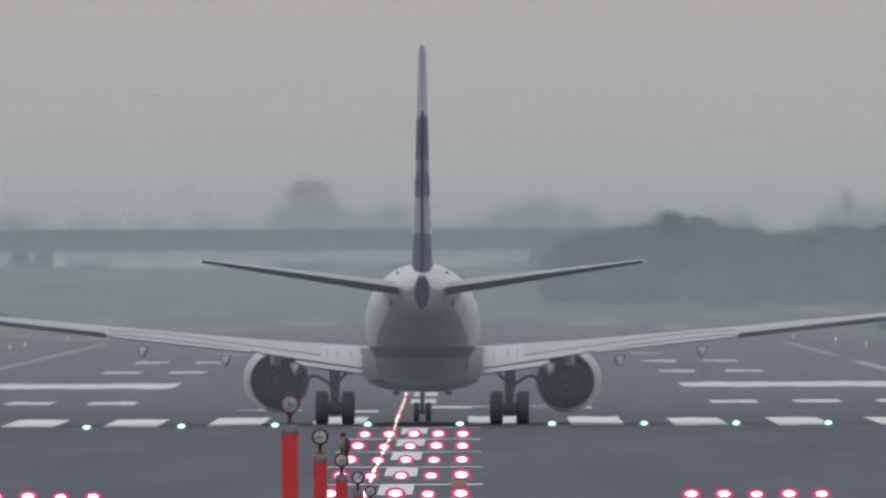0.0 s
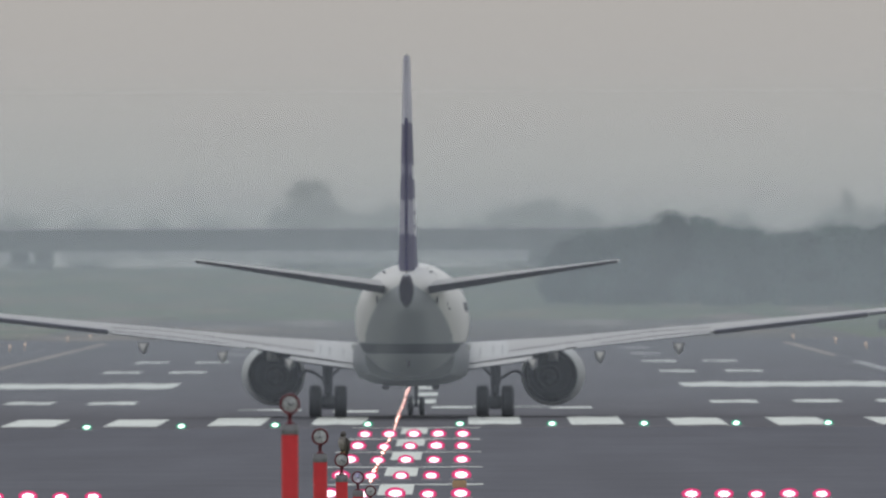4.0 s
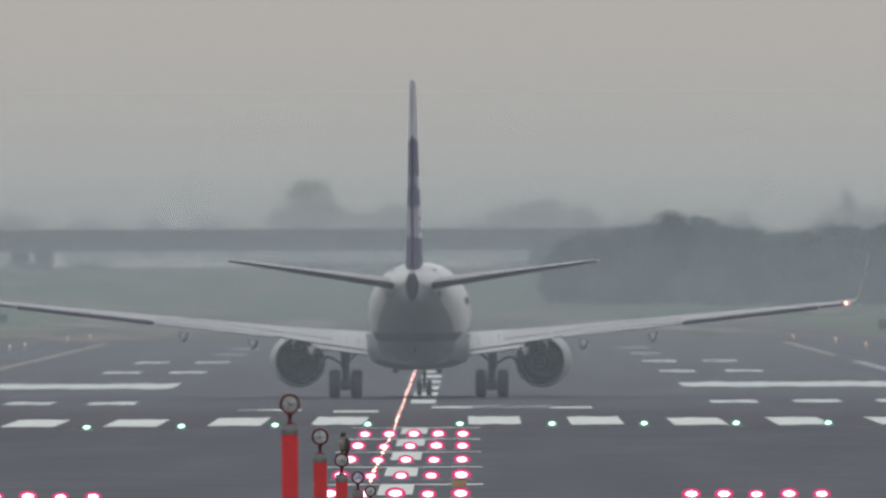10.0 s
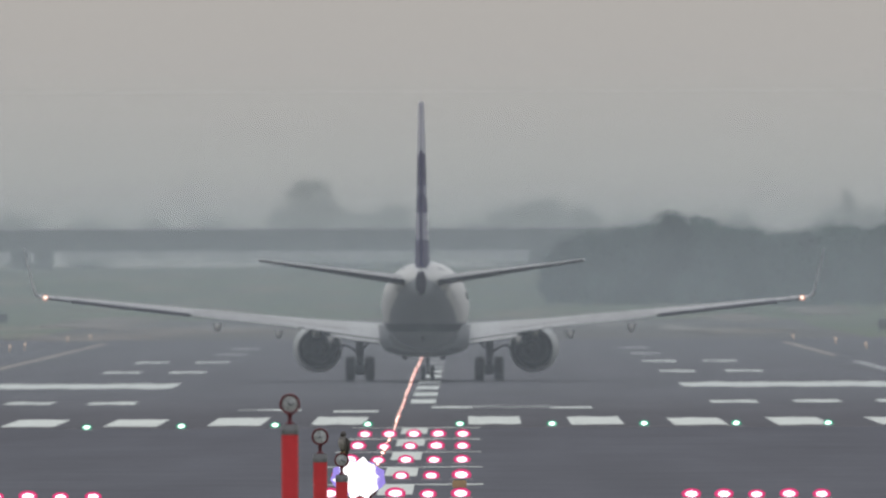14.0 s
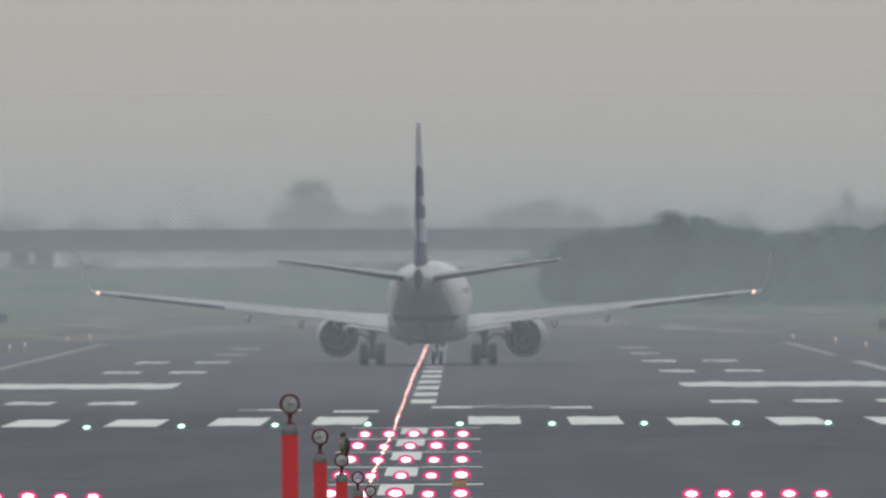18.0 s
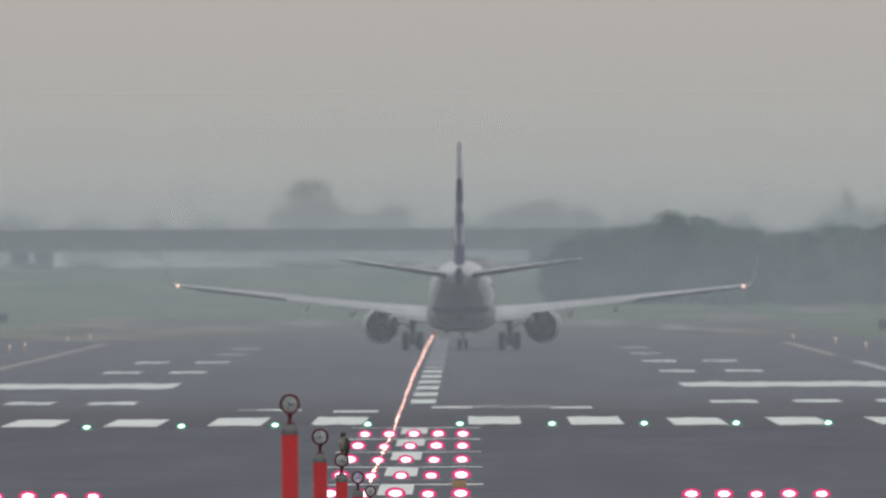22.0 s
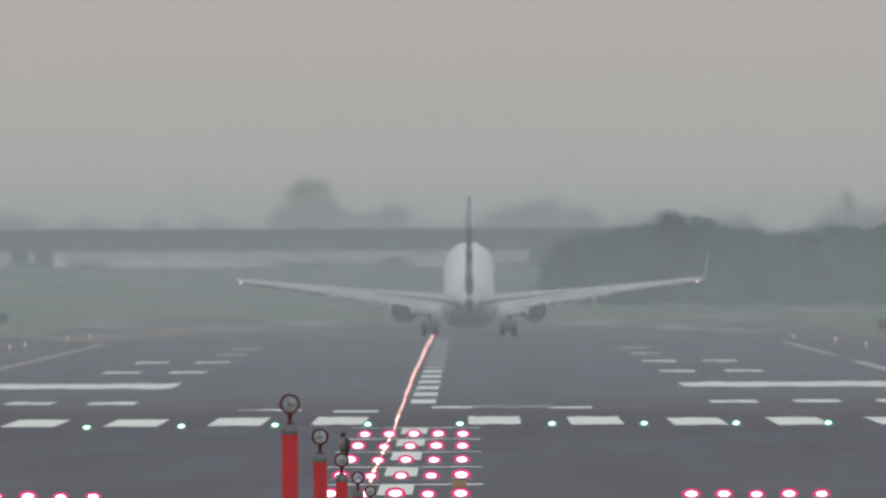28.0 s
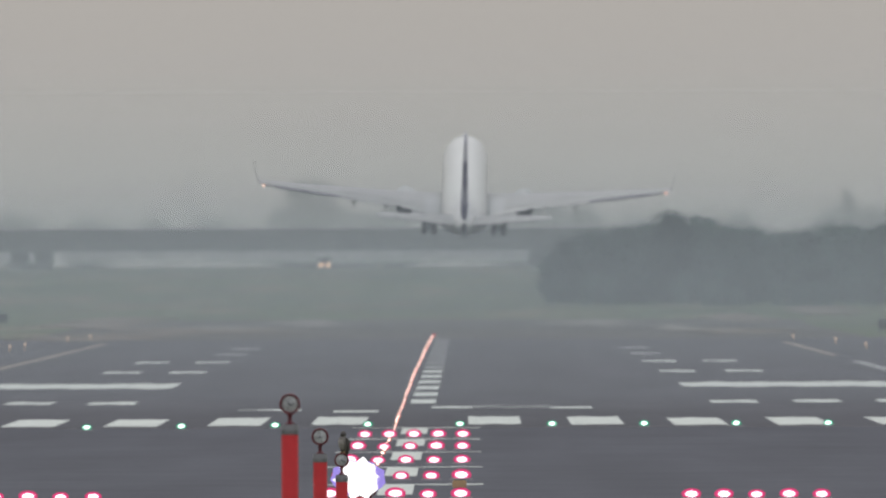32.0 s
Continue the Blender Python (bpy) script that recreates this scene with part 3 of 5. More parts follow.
def build_bird(y, z):
    """A perched bird of prey, leaning a little, its breast turned half towards the approach."""
    b = holder("perched_bird", pose(0.02, y, z, 0, 4, -36), "brown-grey bird of prey perched on a lamp", "bird")
    rings = []
    for h, r, lean in ((-0.02, 0.014, 0.03), (0.01, 0.036, 0.022), (0.05, 0.056, 0.012), (0.095, 0.066, 0.0), (0.14, 0.066, -0.008), (0.175, 0.054, -0.012), (0.205, 0.038, -0.014)):
        rings.append(circle((0, lean, h), r, "z", 16, r * 1.12))
    part("body", loft(rings), M_FEATHER, b)
    rings = [circle((0, -0.016, 0.196), 0.030, "z", 14), circle((0, -0.020, 0.222), 0.040, "z", 14), circle((0, -0.020, 0.250), 0.040, "z", 14), circle((0, -0.016, 0.272), 0.026, "z", 14), circle((0, -0.014, 0.282), 0.008, "z", 14)]
    head = part("head", loft(rings), M_CAP, b, "dark capped head")
    part("beak", tube((0, -0.055, 0.242), (0, -0.082, 0.226), 0.012, 0.002, 8), M_BEAK, head, "short dark hooked beak")
    for sx in (-1, 1):
        part("cheek", loft([circle((sx * 0.028, -0.030, h), r, "z", 8) for h, r in ((0.204, 0.004), (0.214, 0.014), (0.226, 0.004))]), M_PALEFEATHER, head, "pale cheek patch")
    tail = part("tail", loft([circle((0, 0.050, 0.04), 0.034, "z", 12, 0.012), circle((0, 0.064, -0.04), 0.028, "z", 12, 0.009), circle((0, 0.072, -0.11), 0.022, "z", 12, 0.006)]), M_FEATHER, b)
    part("tail_band", loft([circle((0, 0.069, -0.085), 0.026, "z", 12, 0.010), circle((0, 0.072, -0.112), 0.024, "z", 12, 0.008)]), M_CAP, tail, "dark tail band")
    for sx in (-1, 1):
        rings = [circle((sx * 0.052, 0.0, 0.19), 0.014, "z", 12, 0.032), circle((sx * 0.066, 0.012, 0.13), 0.018, "z", 12, 0.050), circle((sx * 0.058, 0.034, 0.05), 0.015, "z", 12, 0.036), circle((sx * 0.030, 0.058, -0.05), 0.007, "z", 12, 0.012)]
        part("wing", loft(rings), M_CAP, b, "folded dark brown wing")
        leg = part("leg", tube((sx * 0.022, -0.010, 0.0), (sx * 0.024, -0.014, -0.026), 0.011, 0.006, 8), M_YELLOW, b, "yellow scaly leg")
        part("foot", tube((sx * 0.024, -0.002, -0.026), (sx * 0.026, -0.040, -0.028), 0.007, 0.003, 6), M_YELLOW, leg)
    rings = [circle((0, -0.030, 0.03), 0.030, "z", 12, 0.018), circle((0, -0.056, 0.09), 0.046, "z", 12, 0.022), circle((0, -0.064, 0.14), 0.044, "z", 12, 0.020), circle((0, -0.050, 0.19), 0.028, "z", 12, 0.014)]
    part("breast", loft(rings), M_PALEFEATHER, b, "paler streaked breast")
    return b


# ---- the airliner; its space: origin on the ground between the main wheels, y forward ----
def foil(x, le, te, z, thick, twist=0.0, n=9):
    """A closed wing section at span x, from leading edge le to trailing edge te along y."""
    c = le - te
    top, low = [], []
    for i in range(n + 1):
        u = 0.5 * (1 - math.cos(math.pi * i / n))
        h = thick * c * 5 * (0.2969 * math.sqrt(u) - 0.126 * u - 0.3516 * u * u + 0.2843 * u ** 3 - 0.1015 * u ** 4)
        camber = 0.02 * c * 4 * u * (1 - u)
        top.append((u, camber + h))
        low.append((u, camber - h))
    pts = top + list(reversed(low[1:-1]))
    a = math.tan(radians(twist))
    return [(x, le - u * c, z + h + (0.6 - u) * c * a) for u, h in pts]


def wing_le(x):
    return 6.3 - 0.53 * x if x > 4.0 else 6.3 - 0.53 * x + 0.12 * (4.0 - x)


def wing_te(x):
    return -1.35 if x < 5.2 else -1.35 - 0.245 * (x - 5.2)


def wing_z(x):
    return 1.885 + 0.1075 * x + 0.00018 * x * x


def wing_ring(s, x):
    return foil(s * x, wing_le(x), wing_te(x), wing_z(x), 0.098 - 0.0006 * x, 1.7 - 0.03 * x)


def upper(x, y):
    """Height of the wing's upper skin at span x."""
    ring = wing_ring(1, x)[:10]
    return float(np.interp(-y, [-p[1] for p in ring], [p[2] for p in ring]))


def build_airliner():
    global wings
    wings = []
    a = holder("airliner", pose(0.2, 1001, 0), "white twin-engine jet airliner with dark purple tail, wheels down", "airplane")
    # fuselage
    rings = []
    for y, zt, zb, w in ((19.6, 2.85, 2.65, 0.08), (19.2, 3.35, 2.25, 0.55), (18.2, 4.0, 1.8, 1.05), (16.6, 4.75, 1.5, 1.5), (14.8, 5.2, 1.36, 1.8), (13.0, 5.31, 1.30, 1.88), (6.0, 5.31, 1.30, 1.88),
                         (-1.0, 5.31, 1.30, 1.88), (-4.5, 5.31, 1.32, 1.88), (-6.5, 5.31, 1.48, 1.86), (-8.5, 5.30, 1.80, 1.80), (-10.5, 5.28, 2.25, 1.68), (-12.5, 5.24, 2.75, 1.47), (-14.5, 5.18, 3.25, 1.18),
                         (-16.2, 5.10, 3.62, 0.86), (-17.4, 5.02, 3.72, 0.50), (-18.2, 4.96, 3.84, 0.25)):
        n = 36
        ring = []
        for i in range(n):
            t = 2 * math.pi * i / n
            z = (zt + zb) / 2 + (zt - zb) / 2 * math.sin(t)
            ring.append((w * math.cos(t), y, z))
        rings.append(ring)
    body = part("fuselage", loft(smooth_rings(rings, 4)), M_FUSE, a, "white fuselage with dark belly stripe")
    rings = []
    for y, zt, zb, w in ((-18.2, 4.96, 3.84, 0.25), (-18.45, 4.90, 3.86, 0.21), (-18.6, 4.80, 3.93, 0.16)):
        rings.append([(w * math.cos(2 * math.pi * i / 20), y, (zt + zb) / 2 + (zt - zb) / 2 * math.sin(2 * math.pi * i / 20)) for i in range(20)])
    cone = part("tail_cone", loft(rings), M_CONE, a, "dark scorched tail cone")
    part("exhaust_lamp", turned([(-0.05, 0.03), (-0.09, 0.05), (-0.11, 0.02)], (0, -18.45, 4.92), "y", 10, cap=True), M_LENS, cone)
    # belly fairing with its square shoulders
    rings = []
    for y, k in ((9.0, 0.55), (7.5, 0.85), (5.0, 1.0), (-1.5, 1.0), (-3.6, 0.96), (-5.2, 0.72), (-6.2, 0.45)):
        prof = [(1.93, 2.55), (2.00, 2.15), (1.97, 1.75), (1.80, 1.42), (1.35, 1.22), (0.7, 1.12), (0.0, 1.10)]
        half = [(x * (0.55 + 0.45 * k), 2.0 + (z - 2.0) * (0.55 + 0.45 * k)) for x, z in prof]
        full = half + [(-x, z) for x, z in reversed(half[:-1])]
        rings.append([(x, y, z) for x, z in full])
    part("belly_fairing", loft(rings), M_BELLY, a, "grey belly fairing")
    for s in (-1, 1):
        part("belly_vent", box(s * 0.85 - 0.12, s * 0.85 + 0.12, -4.2, -3.4, 1.0, 1.16, bevel=0.03), M_DARK, a)
        part("tail_skid_strake", box(s * 1.02 - 0.02, s * 1.02 + 0.02, -15.6, -15.0, 3.95, 4.2), M_DARK, a)
    for s in (-1, 1):
        part("belly_lamp", tube((s * 0.84, -5.95, 1.45), (s * 0.84, -5.0, 1.45), 0.06, n=10), M_LENS, a, "pale belly lamp")
    part("tail_bumper", box(-0.06, 0.06, -9.6, -8.9, 1.78, 2.05, bevel=0.02), M_DARK, a)
    part("upper_beacon", turned([(0, 0.12), (0.08, 0.10), (0.14, 0.02)], (0, 1.0, 5.30), "z", 12, cap=True), M_RING, a, "red beacon lamp")
    part("blade_antenna", box(-0.015, 0.015, 4.0, 4.4, 5.28, 5.60), M_WHITE, a)
    # vents, hinges and hatches on the tail skin
    table = ((-4.5, 5.31, 1.32, 1.88), (-6.5, 5.31, 1.48, 1.86), (-8.5, 5.30, 1.80, 1.80), (-10.5, 5.28, 2.25, 1.68), (-12.5, 5.24, 2.75, 1.47), (-14.5, 5.18, 3.25, 1.18), (-16.2, 5.10, 3.62, 0.86), (-17.4, 5.02, 3.72, 0.50))

    def skin_y(x, z):
        for k in range(60):
            y = -17.4 + 0.215 * k
            for (y0, t0, b0, w0), (y1, t1, b1, w1) in zip(table, table[1:]):
                if y1 <= y <= y0:
                    u = (y0 - y) / (y0 - y1)
                    t, b, w = t0 + u * (t1 - t0), b0 + u * (b1 - b0), w0 + u * (w1 - w0)
                    if (x / w) ** 2 + ((z - (t + b) / 2) / ((t - b) / 2)) ** 2 < 1:
                        return y
        return -4.5
    for x, z, w, h, tilt in ((-0.74, 4.98, 0.26, 0.06, 28), (0.74, 4.99, 0.28, 0.06, -28), (-0.62, 5.10, 0.07, 0.07, 0), (0.64, 5.11, 0.07, 0.07, 0), (-0.92, 4.93, 0.16, 0.03, -30), (0.92, 4.94, 0.16, 0.03, 30), (-0.98, 4.42, 0.035, 0.28, 4), (0.98, 4.42, 0.035, 0.28, -4), (1.33, 3.92, 0.05, 0.16, 25), (1.38, 3.78, 0.12, 0.05, 0), (-1.42, 2.86, 0.14, 0.035, 8), (1.42, 2.86, 0.14, 0.035, -8),
                             (0.0, 2.78, 0.26, 0.03, 0), (-0.55, 3.30, 0.09, 0.025, 0), (0.60, 3.28, 0.09, 0.025, 0), (-1.62, 3.9, 0.04, 0.14, 0)):
        y = skin_y(x, z)
        mark = part("skin_hatch", box(-w / 2, w / 2, -0.05, 0.25, -h / 2, h / 2), M_DARK, body)
        mark.matrix_basis = pose(x, y, z, 0, tilt, 0)
    # cabin window row
    pane = [[(1.80, y, 3.62), (1.8595, y, 3.62), (1.827, y, 3.79), (1.780, y, 3.96), (1.72, y, 3.96)] for y in (-0.12, 0.12)]
    wm = part("cabin_window", loft(pane), M_GLASS, body)
    first = True
    for s in (0, 180):
        for i in range(19):
            m = pose(0, 11.5 - 0.76 * i, 0) if s == 0 else pose(0, 11.5 - 0.76 * (18 - i) - 2.18 * 0, 0, 0, 0, 180)
            if first:
                wm.matrix_basis, first = m, False
            else:
                piece("cabin_window", wm.data, body, m)
    # fin and rudder
    def fin_ring(z, le, te, th):
        c = le - te
        return [(0, le, z), (th * 0.55, le - 0.1 * c, z), (th, le - 0.35 * c, z), (th * 0.8, le - 0.7 * c, z), (th * 0.62, te, z), (-th * 0.62, te, z), (-th * 0.8, le - 0.7 * c, z), (-th, le - 0.35 * c, z), (-th * 0.55, le - 0.1 * c, z)]
    part("fin", loft([fin_ring(4.85, -9.8, -15.6, 0.38), fin_ring(5.6, -11.2, -15.8, 0.31), fin_ring(8.8, -13.9, -17.0, 0.215), fin_ring(12.15, -16.6, -18.3, 0.125), fin_ring(12.3, -17.2, -18.3, 0.10)]), M_FIN, a, "tail fin in dark purple with pale bands")
    def rud_ring(z, le, te, th):
        return [(th, le, z), (th * 0.7, (le + te) / 2, z), (0.02, te, z), (-0.02, te, z), (-th * 0.7, (le + te) / 2, z), (-th, le, z)]
    part("rudder", loft([rud_ring(5.05, -15.65, -17.8, 0.27), rud_ring(8.6, -17.0, -18.7, 0.175), rud_ring(12.1, -18.33, -19.7, 0.09)]), M_RUDDER, a, "dark purple rudder")
    tab = [[(w, y + 0.05, z), (w, y - 0.06, z), (-w, y - 0.06, z), (-w, y + 0.05, z)] for z, y, w in ((5.1, -17.82, 0.055), (8.6, -18.7, 0.05), (10.2, -19.15, 0.04))]
    part("rudder_tab", loft(tab), M_PURPLE, a, "dark purple rudder trailing edge")
    part("dorsal_fillet", loft([[(0, -6.0, 5.3), (0.06, -6.0, 5.2), (-0.06, -6.0, 5.2)], [(0, -11.5, 6.1), (0.28, -11.5, 5.1), (-0.28, -11.5, 5.1)]]), M_WHITE, a)
    part("fin_tip_lamp", box(-0.03, 0.03, -19.2, -18.9, 12.25, 12.36, bevel=0.01), M_LENS, a)
    # tailplanes
    for s in (-1, 1):
        rings = [foil(s * x, le, te, z, th, 0.3) for x, le, te, z, th in ((0.45, -13.4, -16.6, 4.48, 0.10), (3.8, -15.1, -17.3, 4.93, 0.09), (7.0, -16.75, -18.0, 5.36, 0.085), (7.17, -17.2, -18.05, 5.385, 0.05))]
        part("tailplane", loft(rings), M_WING, a, "grey tailplane")
        rings = [[(s * x, te + 0.02, z + 0.42 * k), (s * x, te - ch, z + 0.36 * k), (s * x, te - ch, z + 0.24 * k), (s * x, te - 0.35 * ch, z - 0.75 * k), (s * x, te + 0.02, z - k)] for x, te, z, ch, k in ((0.75, -16.58, 4.47, 0.85, 0.19), (3.8, -17.27, 4.92, 0.6, 0.135), (7.1, -17.97, 5.385, 0.24, 0.06))]
        elevator = part("elevator", loft(rings), M_ELEV, a, "dark purple-grey elevator")
        rings = [[(s * x, te + 0.02, z + 0.42 * k + 0.012), (s * x, te - ch, z + 0.36 * k + 0.012), (s * x, te - ch, z + 0.36 * k + 0.002), (s * x, te + 0.02, z + 0.42 * k + 0.002)] for x, te, z, ch, k in ((0.75, -16.58, 4.47, 0.85, 0.19), (3.8, -17.27, 4.92, 0.6, 0.135), (7.1, -17.97, 5.385, 0.24, 0.06))]
        part("upper_skin", loft(rings), M_WING, elevator, "light grey upper skin")
    # wings with flaps, ailerons, winglets, fairings
    for s in (-1, 1):
        xs = (1.4, 3.0, 5.2, 7.5, 10.0, 12.5, 15.0, 16.7, 16.95)
        rings = [wing_ring(s, x) for x in xs]
        wing = part("wing", loft(rings), M_WING, a, "light grey swept wing")
        wings.append((s, wing))
        def slab(x0, x1, ch0, ch1, drop0, drop1, th, mat, name, gap=0.02, up=0.0):
            rr = []
            for x, ch, dr in ((x0, ch0, drop0), (x1, ch1, drop1)):
                te, z = wing_te(x), wing_z(x) - 0.4 * (wing_le(x) - wing_te(x)) * math.tan(radians(1.7 - 0.03 * x)) + up
                rr.append([(s * x, te + gap + 0.25, z + th * 0.5), (s * x, te - 0.2 * ch, z + th * 0.45 - 0.15 * dr), (s * x, te - ch, z - dr + 0.015), (s * x, te - ch, z - dr - 0.015), (s * x, te - 0.3 * ch, z - th - 0.4 * dr), (s * x, te + gap + 0.25, z - th)])
            return part(name, loft(rr), mat, wing)
        def strip(name, mat, rows, lip):
            """A flap or panel seen edge-on from behind: rows of (span, front y, upper z, rear y, lower z); lip: height of the dark rear edge."""
            rr = [[(s * x, y0, z0), (s * x, y1, z1), (s * x, y1, z1 - 0.03), (s * x, y0, z0 - 0.07)] for x, y0, z0, y1, z1 in rows]
            flap = part(name, loft(rr), mat, wing)
            # near-black strip stands in for the shade in the flap gap
            rr = [[(s * x, y1 - 0.012, z1 + 0.004), (s * x, y1 - 0.012, z1 - lip), (s * x, y1 + 0.03, z1 - lip), (s * x, y1 + 0.03, z1 + 0.004)] for x, y0, z0, y1, z1 in rows]
            part("flap_gap_shade", loft(rr), M_GAPSHADE, flap, "dark strip as flap gap shade")
        strip("inboard_flap", M_FLAP, [(1.95, -1.30, 2.06, -1.85, 1.88), (3.97, -1.30, 2.28, -1.80, 2.18), (5.25, -1.28, 2.43, -1.70, 2.37)], 0.045)
        strip("aft_flap", M_FLAP, [(1.95, -1.84, 1.86, -2.25, 1.70), (4.15, -1.80, 2.15, -2.15, 2.00)], 0.045)
        strip("outboard_flap", M_FLAP, [(x, wing_te(x) + 0.05, wing_z(x) - 0.02, wing_te(x) - 0.3, wing_z(x) - 0.09) for x in (5.65, 8.0, 10.2)], 0.03)
        slab(10.35, 15.6, 0.30, 0.20, -0.03, -0.02, 0.115, M_AILERON, "aileron")
        slab(15.65, 16.8, 0.10, 0.06, 0.0, 0.0, 0.07, M_DARK, "tip_panel")
        # spoilers and flap segments: raised sheets along the upper skin, each ending in a dark strip for the gap's
        # shade
        def skin(x, z):
            """The place along y, aft of mid-chord, where the upper skin at span x has come down to z."""
            ring = wing_ring(1, x)[4:10]
            return float(np.interp(-z, [-p[2] for p in ring], [p[1] for p in ring]))

        def spoiler_edge(x):
            return min(2.31 + 0.137 * (x - 3.35), 3.0 + 0.062 * (x - 8.4))

        def segment_edge(x):
            return min(2.47 + 0.131 * (x - 5.65), 2.83 + 0.09 * (x - 8.4))
        for name, edge, spans in (("spoiler", spoiler_edge, ((3.35, 5.15), (5.2, 6.55), (6.6, 8.0), (8.05, 9.3), (9.35, 10.25))), ("flap_segment", segment_edge, ((5.7, 7.9), (7.95, 10.2)))):
            for x0, x1 in spans:
                rr, gap = [], []
                for x in (x0, (x0 + x1) / 2, x1):
                    y = skin(x, edge(x))
                    z = upper(x, y)
                    top = [(s * x, y + d, upper(x, y + d) + 0.014) for d in (0.5, 0.3, 0.15, 0.0)]
                    rr.append([(s * x, y + 0.5, upper(x, y + 0.5) - 0.03)] + top + [(s * x, y, z - 0.02)])
                    gap.append([(s * x, y + 0.02, z + 0.004), (s * x, y - 0.06, z + 0.002), (s * x, y - 0.07, z - 0.055), (s * x, y + 0.02, z - 0.055)])
                panel = part(name, loft(rr), M_WING, wing)
                part("gap_shade", loft(gap), M_GAPSHADE, panel, "dark strip as panel gap shade")
        rr = []
        for x in (1.95, 2.6, 3.3):
            ys = [wing_te(x) + d for d in (3.6, 2.6, 1.8, 1.1, 0.5, 0.0)]
            rr.append([(s * x, ys[0], upper(x, ys[0]) - 0.03)] + [(s * x, y, upper(x, y) + 0.016) for y in ys] + [(s * x, ys[-1], upper(x, ys[-1]) - 0.03)])
        root = part("root_panel", loft(rr), M_PANEL, wing, "white wing root panel")
        for x in (2.35, 2.8, 3.12):
            for d in (0.35, 0.9, 1.5):
                y = wing_te(x) + d
                z = upper(x, y) + 0.016
                part("fastener", box(s * x - 0.025, s * x + 0.025, y - 0.03, y + 0.10, z - 0.02, z + 0.022), M_DARK, root)
        # smooth knob where the trailing edge meets the body
        rr = [[(s * (1.78 + w * cx), y, 2.46 + hh * cz) for cx, cz in ((0, -1), (0.8, -0.9), (1, -0.5), (1, 0.5), (0.8, 0.9), (0, 1))] for y, w, hh in ((-0.8, 0.10, 0.08), (-1.4, 0.26, 0.13), (-2.4, 0.26, 0.14), (-2.7, 0.18, 0.10))]
        part("root_knob", loft(rr), M_COWL, wing, "rounded pale fairing at the wing root")
        # winglet
        x, z = 16.95, wing_z(16.95)
        le, te = wing_le(16.95), wing_te(16.95)
        rr = []
        for dx, dz, l, t2, w in ((0.0, 0.0, le, te, 0.055), (0.12, 0.05, le - 0.15, te - 0.03, 0.045), (0.24, 0.20, le - 0.35, te - 0.10, 0.036), (0.34, 0.55, le - 0.6, te - 0.25, 0.03), (0.55, 1.45, le - 1.35, te - 0.8, 0.02), (0.72, 2.2, le - 1.95, te - 1.2, 0.012)):
            rr.append([(s * (x + dx - w), (l + t2) / 2, z + dz + w), (s * (x + dx), l, z + dz), (s * (x + dx + w), (l + t2) / 2, z + dz - w), (s * (x + dx), t2, z + dz)])
        part("winglet", loft(rr), M_WINGLET, wing, "pale grey upturned winglet")
        bm = bmesh.new()
        bmesh.ops.create_uvsphere(bm, u_segments=12, v_segments=8, radius=0.072)
        bmesh.ops.translate(bm, vec=(s * 16.7, te - 0.16, z - 0.03), verts=bm.verts)
        lamp = part("wing_tip_lamp", bm, M_NAV, wing, "glowing wing tip lamp")
        # glowing ring: the lamp's reddish glare given a shape
        part("lamp_halo", turned([(0.0, 0.085), (0.02, 0.13), (0.06, 0.11)], (s * 16.7, te - 0.14, z - 0.03), "y", 14), M_NAVHALO, lamp)
        # flap track fairings
        for x, ln in ((4.15, 2.6), (6.45, 2.6), (9.15, 2.2)):
            zc = wing_z(x) - 0.5
            te = wing_te(x)
            rr = []
            for u, w, hh in ((0.0, 0.03, 0.04), (0.15, 0.12, 0.16), (0.45, 0.19, 0.27), (0.75, 0.17, 0.25), (0.95, 0.11, 0.17), (1.0, 0.05, 0.08)):
                y = te + 1.5 - u * ln
                top = zc + 0.22
                rr.append([(s * x - w, y, top), (s * x + w, y, top), (s * x + w * 0.8, y, top - hh), (s * x, y, top - hh * 1.6), (s * x - w * 0.8, y, top - hh)])
            fair = part("flap_track_fairing", loft(rr), M_FLAP, wing, "canoe-shaped flap track fairing")
            rr = [[(s * x - w, te + 1.5 - ln - dy, zc + 0.215), (s * x + w, te + 1.5 - ln - dy, zc + 0.215), (s * x, te + 1.5 - ln - dy, zc + 0.215 - 1.9 * w)] for w, dy in ((0.20, 0.0), (0.16, 0.02))]
            part("fairing_rim", loft(rr), M_DARK, fair)
            part("fairing_tail", loft([[(s * x - w, te + 1.48 - ln - dy, zc + 0.19), (s * x + w, te + 1.48 - ln - dy, zc + 0.19), (s * x, te + 1.48 - ln - dy, zc + 0.19 - 1.9 * w)] for w, dy in ((0.165, 0.0), (0.13, 0.08))]), M_WHITE, fair)
        # engine
        ex, ez = s * 4.83, 1.445

        def round_duct(profile, n):
            rings = []
            for y, r in profile:
                cx = ex - s * 0.10 * (6.0 - y) / 2.0
                rings.append(circle((cx, y, ez + 0.02 * (y - 4.0)), max(r, 0.002), "y", n, max(r, 0.002) * 0.99))
            return loft(rings, cap=False)
        eng = part("nacelle", round_duct([(7.1, 0.80), (7.32, 0.90), (7.3, 0.97), (6.9, 1.04), (6.0, 1.08), (5.2, 1.08), (4.2, 1.01), (3.75, 0.96), (3.76, 0.93), (4.4, 0.935), (6.0, 0.90), (6.9, 0.80)], 36), M_COWL, a, "pale engine nacelle with dull paint")
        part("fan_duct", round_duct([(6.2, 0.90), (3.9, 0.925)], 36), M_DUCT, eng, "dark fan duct")
